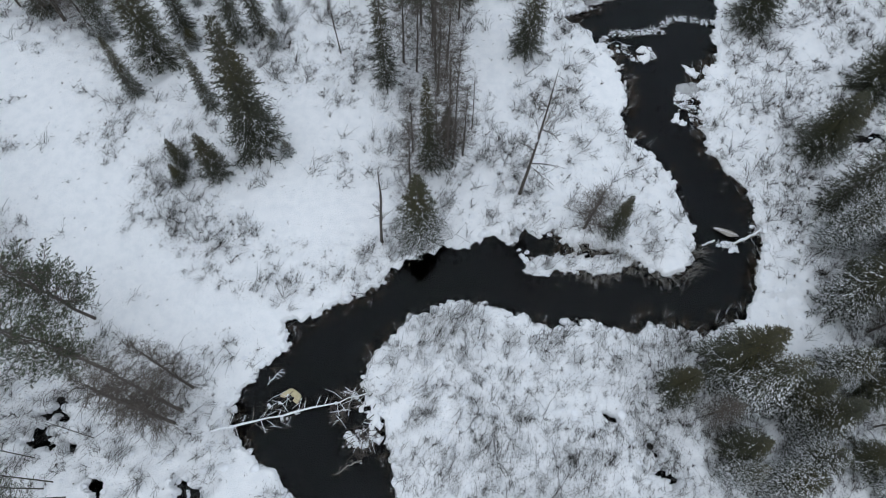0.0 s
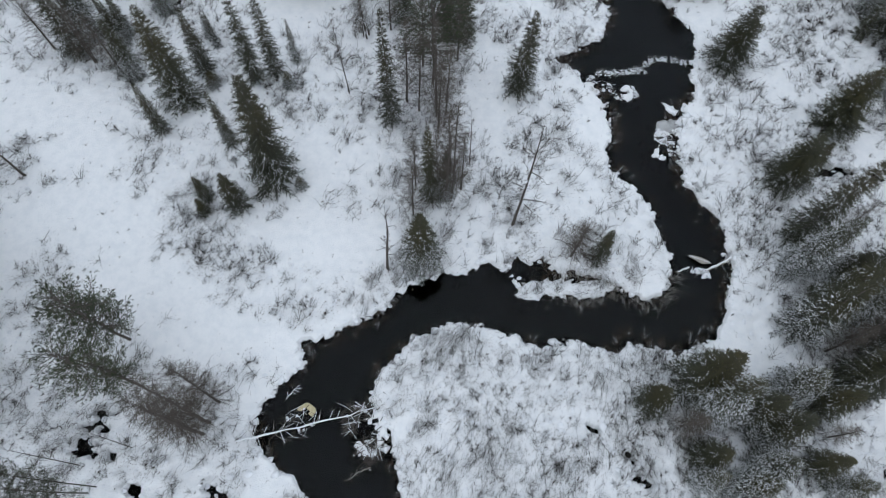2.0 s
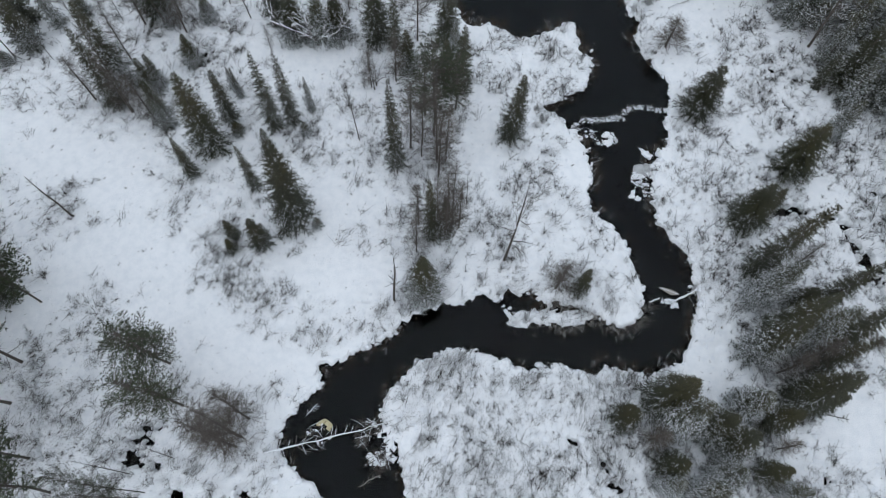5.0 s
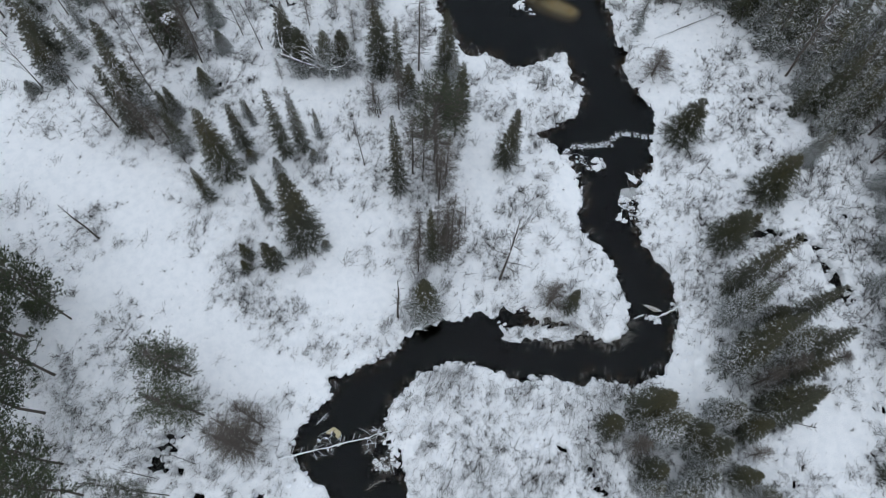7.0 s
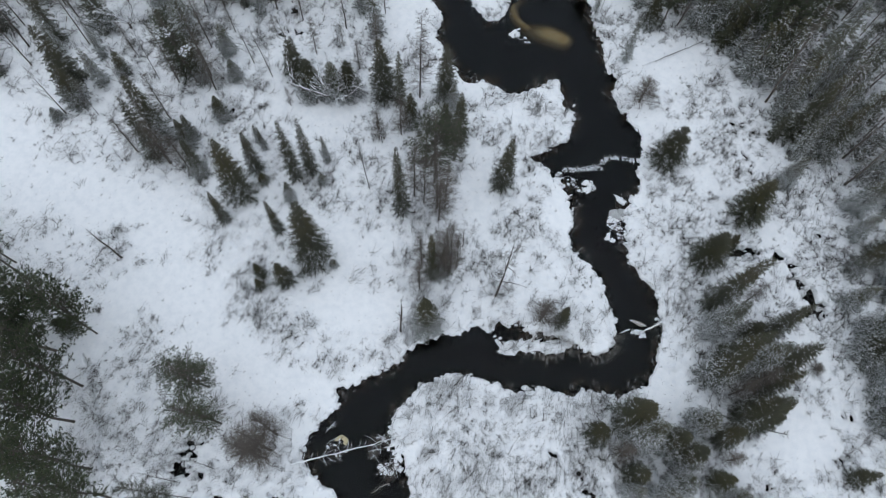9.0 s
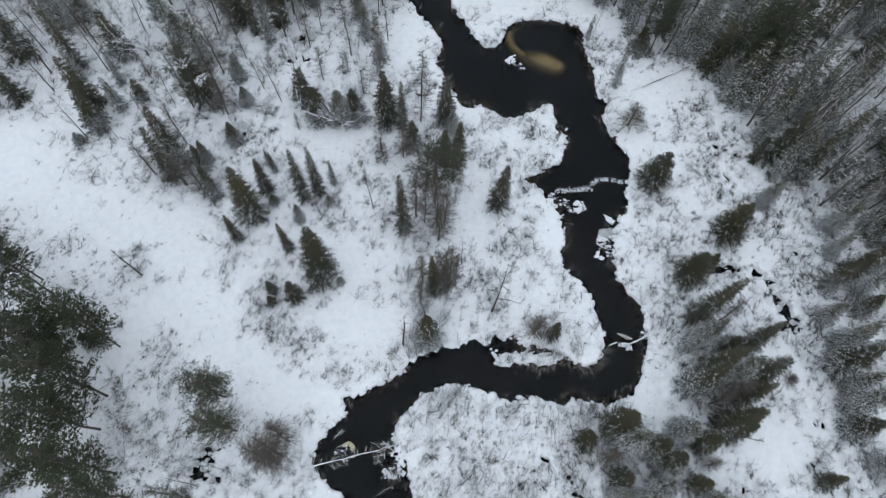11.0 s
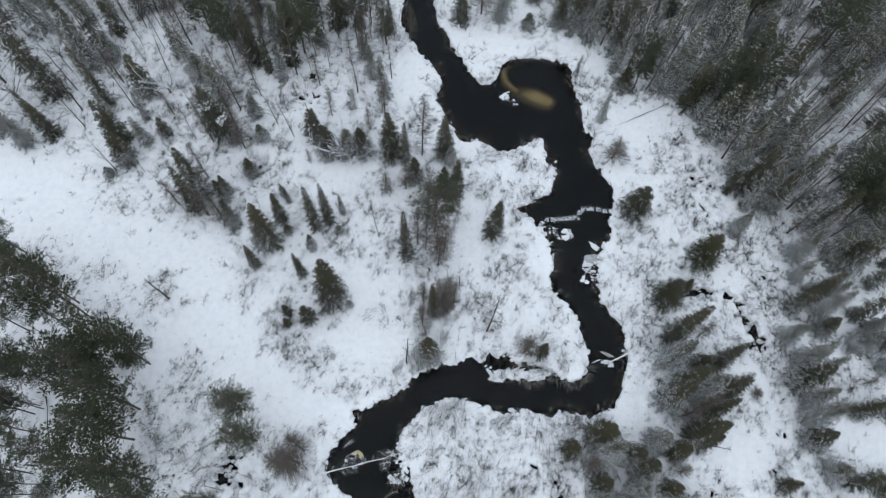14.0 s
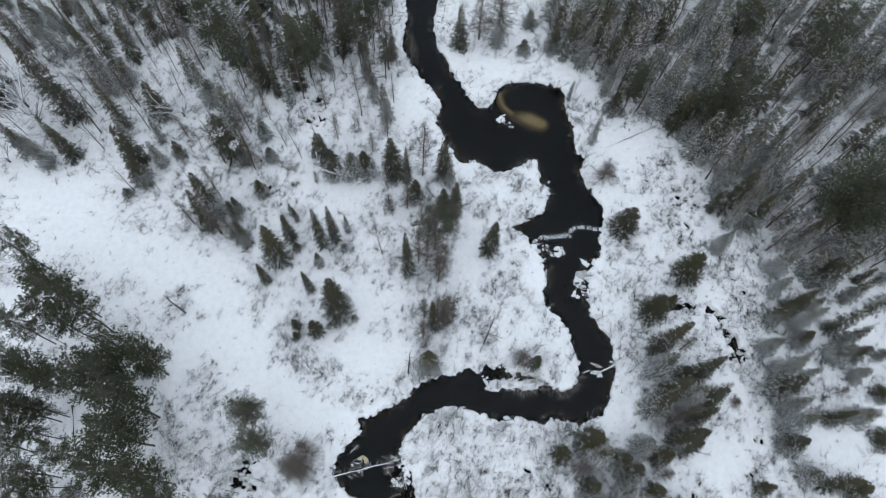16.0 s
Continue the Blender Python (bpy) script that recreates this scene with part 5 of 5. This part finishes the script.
def log(name, label, ends, r0, r1, branches=0, reach=1.0, bark=WOOD, snow=0.7, category="log", seed=1):
    """A fallen trunk with a ridge of snow along it and side branches."""
    random.seed(seed)
    ends = [Vector(e) for e in ends]
    at = ends[0].copy()
    pts = []
    for a, b in zip(ends[:-1], ends[1:]):
        pts += [a.lerp(b, k / 4) - at + Vector((rnd(-.07, .07), rnd(-.07, .07), rnd(-.03, .03))) for k in range(4)]
    pts.append(ends[-1] - at)
    n = len(pts)
    rad = [r0 + (r1 - r0) * k / (n - 1) for k in range(n)]
    root = thing(name, label, category, at)
    trunk = Shape()
    trunk.tube(pts, rad, 8)
    part("trunk", trunk, bark, root)
    if snow:
        cap = Shape()
        cap.tube([p + UP * r * 0.55 for p, r in zip(pts, rad)], [r * rnd(.45, 1.15) * (0.9 + 0.2 * snow) for r in rad], 7)
        part("snow_cover", cap, SNOW, root, "white ridge of snow")
    whole = pts[-1] - pts[0]
    for k in range(branches):
        q = rnd(.12, .95)
        i = min(int(q * (n - 1)), n - 2)
        p = pts[i].lerp(pts[i + 1], q * (n - 1) - i)
        side = whole.normalized().cross(UP) * random.choice((-1, 1))
        d = (side + whole.normalized() * rnd(.1, 1.0) + UP * rnd(-.15, .35)).normalized()
        s = Shape()
        ln = reach * rnd(.4, 1.1)
        e = p + d * ln
        s.stick(p, e, 0.026, 0.010, 5)
        for j in range(4):
            o = p.lerp(e, rnd(.3, 1))
            s.stick(o, o + (d + Vector((rnd(-1, 1), rnd(-1, 1), rnd(-.3, .3)))).normalized() * rnd(.15, .45) * reach, 0.013, 0.0, 4)
        limb = part("branch", s, bark, root)
        if snow and random.random() < 0.8:
            ridge = Shape()
            for j in range(4):
                o = p.lerp(e, j / 4)
                ridge.lump(o + UP * 0.015, d, d.cross(UP).normalized(), ln / 4 * 1.1, 0.085, 0.06)
            part("snow_ridge", ridge, SNOW, limb, "thin white ridge of snow")
    return root


log("fallen_birch", "snow-covered fallen birch lying across the stream", [(-16.9, 5.7, 0.9), (-15.7, 6.05, 0.72), (-11.8, 7.2, 0.42), (-7.6, 8.45, 0.34), (-4.6, 9.5, 0.5)], 0.095, 0.05, 26, 1.3, seed=3)
log("drift_log", "snow-topped drift log stuck against the bank", [(25.8, 24.0, 0.1), (27.0, 24.55, 0.2), (28.3, 25.25, 0.55)], 0.12, 0.16, 2, 0.5, seed=4)
# split slab of a trunk, tilted against the root tangle
random.seed(5)
slab = thing("drift_plank", "pale split slab of driftwood lying in the stream", "driftwood", (25.2, 25.0, 0.12))
bm = bmesh.new()
outline = [(-1.05, 0.42), (-0.5, 0.46), (0.3, 0.22), (0.9, -0.1), (1.15, -0.42), (0.75, -0.36), (0.25, -0.42), (-0.15, -0.16), (-0.7, 0.2)]
rims = [[bm.verts.new((x, y, 0.14 + 0.12 * x + 0.1 * y + lift)) for x, y in outline] for lift in (0.0, 0.09)]
bm.faces.new(rims[1])
bm.faces.new(list(reversed(rims[0])))
for k in range(len(outline)):
    q = (k + 1) % len(outline)
    bm.faces.new((rims[0][k], rims[0][q], rims[1][q], rims[1][k]))
bmesh.ops.bevel(bm, geom=bm.edges[:], offset=0.02, segments=1, affect="EDGES")
me = bpy.data.meshes.new("slab")
bm.to_mesh(me)
bm.free()
me.materials.append(WOOD)
child("slab", me, slab)
ridge = Shape()
for k in range(9):
    q = k / 9
    ridge.lump(Vector((-1.0 + 2.0 * q, 0.40 - 0.75 * q + rnd(-.04, .04), 0.24 + 0.16 * q)), Vector((0.92, -0.38, 0.08)).normalized(), Vector((0.38, 0.92, 0)), rnd(.2, .34), rnd(.08, .16), 0.05)
part("snow_ridge", ridge, SNOW, slab, "thin white ridge of snow")
log("drift_stump", "short snowy end of a sunken log", [(23.0, 23.7, 0.0), (24.2, 24.25, 0.1)], 0.09, 0.11, 0, seed=6)
log("broken_branch", "snowy broken branch lying in dark water", [(-13.4, 9.6, 0.03), (-12.9, 10.3, 0.12), (-12.4, 10.85, 0.05)], 0.05, 0.03, 6, 0.5, category="branch", seed=7)
log("sunken_branch", "bare branch half sunk in the stream", [(-7.5, 3.0, -0.02), (-6.4, 3.75, 0.06), (-5.4, 4.2, 0.1)], 0.03, 0.05, 5, 0.6, snow=0, category="branch", seed=8)
log("fallen_pine", "long snow-topped log on the clearing under pines", [(-57.4, 14.7, 0.85), (-56.2, 11.3, 0.85), (-54.8, 7.9, 0.85)], 0.20, 0.16, 0, bark=BARK, seed=9)
log("fallen_spruce", "thin fallen trunk lying on open snow", [(29.5, 67.2, 0.75), (34.5, 69.9, 0.8), (39.8, 72.9, 0.9)], 0.06, 0.12, 12, 0.5, bark=GREY_BARK, snow=0.3, seed=10)
log("fallen_sapling", "thin bare sapling lying in the snow", [(38.2, 12.3, 0.8), (42.2, 11.7, 0.75)], 0.06, 0.03, 10, 0.6, bark=BARK, snow=0, seed=12)
log("leaning_log", "grey fallen log among larches and spruces", [(22.6, 8.5, 0.8), (25.2, 7.8, 1.1)], 0.10, 0.07, 3, 0.5, snow=0.4, seed=13)
log("fallen_aspen", "snow-covered fallen trunk under the spruces", [(-62.3, 71.4, 0.8), (-61.2, 65.5, 0.9)], 0.2, 0.14, 8, 1.0, seed=14)


def place_on(mesh, name, parent, x, y, z, s, flat=1.0, tilt=0.0):
    ob = new(name, mesh)
    ob.parent = parent
    ob.matrix_basis = pose(x, y, z, rnd(-tilt, tilt), rnd(-tilt, tilt), rnd(0, 360)) @ Matrix.Diagonal((s * rnd(.8, 1.25), s * rnd(.8, 1.25), s * flat, 1))
    return ob


def heap(name, label, category, spots, sticks, clumps, size=0.5, long=1.0, seed=1, snow_z=0.1, frosted=0.6):
    """A tangle of sticks with snow lying on it. spots: x, y and half width of its stretch."""
    random.seed(seed)
    x0, y0 = spots[0][0], spots[0][1]
    root = thing(name, label, category, (x0, y0, 0))
    for k in range(sticks):
        x, y, r = random.choice(spots)
        ob = place_on(STICKS[random.randrange(3) + (0 if random.random() < frosted else 3)], "stick", root, x - x0 + rnd(-r, r), y - y0 + rnd(-r, r), rnd(.02, .28), long * rnd(.5, 1.2), 1.0, 22)
    for k in range(clumps):
        x, y, r = random.choice(spots)
        place_on(random.choice(CLUMPS), "snow_clump", root, x - x0 + rnd(-r, r), y - y0 + rnd(-r, r), snow_z + rnd(-.05, .08), size * rnd(.35, 1.2), 0.8, 8)
    return root


heap("beaver_dam", "low dam of snow-covered sticks across the stream", "dam",
     [(16.7, 47.9, .35), (17.6, 47.9, .35), (18.4, 48.0, .35), (19.3, 48.1, .35), (20.2, 48.3, .4), (21.0, 48.4, .4), (21.7, 48.6, .45), (22.3, 49.5, .4), (22.9, 50.1, .3), (23.7, 50.3, .3), (24.4, 50.3, .3), (25.6, 50.1, .35), (26.6, 50.0, .3), (27.6, 50.0, .3)], 220, 150, 0.22, 0.9, 21)
heap("brush_pile", "snow-capped tangle of driftwood below the fallen birch", "driftwood",
     [(-7.4, 8.6, .8), (-6.2, 9.0, .7), (-5.2, 9.4, .6), (-4.6, 10.1, .6), (-7.5, 7.4, .5), (-6.2, 5.9, .7), (-5.2, 5.6, .7), (-4.9, 6.6, .8), (-5.6, 4.9, .5), (-3.9, 8.6, .7)], 340, 36, 0.45, 1.2, 22, 0.1, frosted=0.15)
heap("root_tangle", "snowy tangle of roots round the drift logs", "driftwood", [(25.2, 23.8, .45), (25.7, 23.6, .35), (24.7, 23.7, .3), (27.9, 25.4, .4)], 34, 20, 0.4, 0.7, 23)
heap("bank_debris", "snowy sticks and debris beside the boulder", "driftwood", [(23.0, 40.0, .7), (23.6, 38.4, .7), (24.4, 37.6, .7), (25.2, 37.2, .6), (23.2, 39.0, .6)], 110, 60, 0.3, 0.9, 24, frosted=0.35)
heap("dam_debris", "snowy sticks and debris below the dam", "driftwood", [(20.0, 45.6, .5), (20.4, 45.0, .5), (18.6, 44.6, .5), (17.4, 45.9, .6), (15.9, 46.8, .5)], 100, 60, 0.32, 0.9, 25, frosted=0.35)
heap("log_debris", "snowy twigs caught on the fallen birch", "driftwood", [(-12.4, 8.3, .7), (-11.2, 8.0, .6), (-13.2, 7.4, .5), (-11.6, 6.7, .4), (-12.6, 6.4, .4)], 60, 8, 0.3, 1.0, 26, 0.05, frosted=0.4)
heap("point_debris", "snowy sticks at the tip of the point", "driftwood", [(10.8, 71.8, .5), (11.6, 71.2, .5), (9.9, 72.5, .4)], 14, 6, 0.5, 0.9, 27)

random.seed(31)
for x, y, s in ((24.45, 43.4, 1.1), (24.7, 42.9, 0.8), (26.2, 43.6, 1.3), (17.7, 58.0, 1.3), (17.9, 57.1, 1.0), (6.7, 22.45, 0.3), (6.95, 21.8, 0.45), (7.4, 22.25, 0.4), (7.3, 21.5, 0.45), (10.1, 43.6, 0.4)):
    ob = place_on(random.choice(CLUMPS), "snow_lump", None, x, y, 0.04, s, 0.6, 3)
    tagged(ob, "rounded lump of snow on a stone in the stream" if s > 0.5 else "small lump of snow in dark water", "snow lump", "snow lumps in the stream")
for x, y, s in ((23.5, 40.9, 1.7), (24.5, 41.1, 1.3)):
    tagged(place_on(random.choice(STONES), "boulder", None, x, y, 0.0, s, 0.6, 3), "grey frost-covered boulder at the bank", "boulder", "boulders at the bank")

random.seed(33)
for x, y, s in ((-54.5, 13.0, 1.6), (-53.5, 11.1, 0.7), (-60.3, 8.0, 0.9)):
    tuft = Shape()
    for k in range(70):
        d = (turn_z(rnd(0, 6.28)) + UP * rnd(.1, .9)).normalized()
        tuft.blade(Vector((rnd(-.2, .2), rnd(-.2, .2), 0)), d, d.cross(UP).normalized(), rnd(.3, .7), 0.1, .03)
    root = thing("spruce_seedling", "small dark spruce seedling in the clearing", "spruce", (x, y, ground_z(x, y)), "seedlings in the clearing")
    root.scale = (s, s, s)
    part("crown", tuft, NEEDLES, root)

# foam raft held by the fallen birch: an arched, ridged sheet
v, f = [], []
rings, spokes = 9, 26
for i in range(rings):
    for k in range(spokes):
        q = k / (spokes - 1)
        a = radians(-35 + 205 * q)
        r = 0.30 + (0.86 - 0.30) * i / (rings - 1) * (1 - 0.55 * abs(q - 0.42) ** 1.5) + 0.05 * math.sin(5 * a)
        v.append((1.05 * r * math.cos(a), 0.95 * r * math.sin(a), 0.05 + 0.03 * math.cos(i * 2.1) - (0.09 if i in (0, rings - 1) or k in (0, spokes - 1) else 0)))
for i in range(rings - 1):
    for k in range(spokes - 1):
        a = i * spokes + k
        f.append((a, a + spokes, a + spokes + 1, a + 1))
foam = new("foam_raft", arrays_mesh("foam_raft", v, f, FOAM, True))
foam.location = (-11.55, 8.55, 0.03)
tagged(foam, "pale yellow ridged foam raft held by the log", "foam")


def sandbar(line, half, name, top=-0.07):
    """A drowned bank of sand: a low mound along the line."""
    p, w = rounded(line, per=8), np.interp(np.linspace(0, 1, (len(line) - 1) * 8 + 1), np.linspace(0, 1, len(half)), half)
    t = np.gradient(p, axis=0)
    t /= np.linalg.norm(t, axis=1, keepdims=True)
    side = np.stack([-t[:, 1], t[:, 0]], 1)
    n, m = len(p), 17
    v, f = [], []
    for i in range(n):
        for k in range(m):
            s = -1 + 2 * k / (m - 1)
            x, y = p[i] + side[i] * s * w[i] * 1.7
            end = min(1.0, 2.2 * i / n, 7.0 * (n - 1 - i) / n)
            v.append((x, y, -0.85 + (0.85 + top) * max(0.0, 1 - s * s) ** 1.3 * end ** 0.7 - 0.06 * float(fractal(x, y, 0.9, 2, 61))))
    for i in range(n - 1):
        for k in range(m - 1):
            a = i * m + k
            f.append((a, a + 1, a + m + 1, a + m))
    ob = new(name, arrays_mesh(name, v, f, SAND, True))
    return tagged(ob, "ochre sandbar drowned in shallow water", "sandbar", kind="structure")


sandbar([(13.4, 82.5), (10.7, 81.6), (9.3, 79.6), (9.7, 77.2), (11.2, 75.3), (13.0, 74.3)], (0.5, 0.9, 0.8, 0.7, 0.7, 0.8), "sandbar_arm", -0.22)
sandbar([(10.2, 75.5), (12.6, 74.5), (15.0, 73.8), (17.0, 72.9), (18.9, 71.8)], (0.8, 1.3, 1.6, 1.5, 1.0), "sandbar_north", -0.10)
sandbar([(-3.6, 75.0), (-3.3, 72.6), (-2.9, 70.4), (-1.9, 68.3)], (0.2, 0.7, 0.6, 0.2), "sandbar_west", -0.1)

# bleached stems that lean over the water round the point and the islet
PALE = grained("pale_stems", (0.30, 0.28, 0.25), (0.60, 0.58, 0.55), 2.0, 0.8, 0.2, 0.0)
rs = np.random.RandomState(77)
x, y = scatter(9000, 9.5, 23.5, 16.5, 23.5, lambda x, y: 0.05 + 0.08 * (x > 12), -0.7, 0.2)
out = np.stack([shore(x - e, y) - shore(x + e, y), shore(x, y - e) - shore(x, y + e)], 1) / (2 * e)
k = out[:, 1] < 0.25
shrubs("bleached_stems", "bleached bare stems leaning over the dark water", x[k], y[k], rs.uniform(.5, 1.7, k.sum()), 2, PALE, 0.018, 0.5, 3, toward=out[k] * 0.9 + rs.normal(0, .2, (k.sum(), 2)))
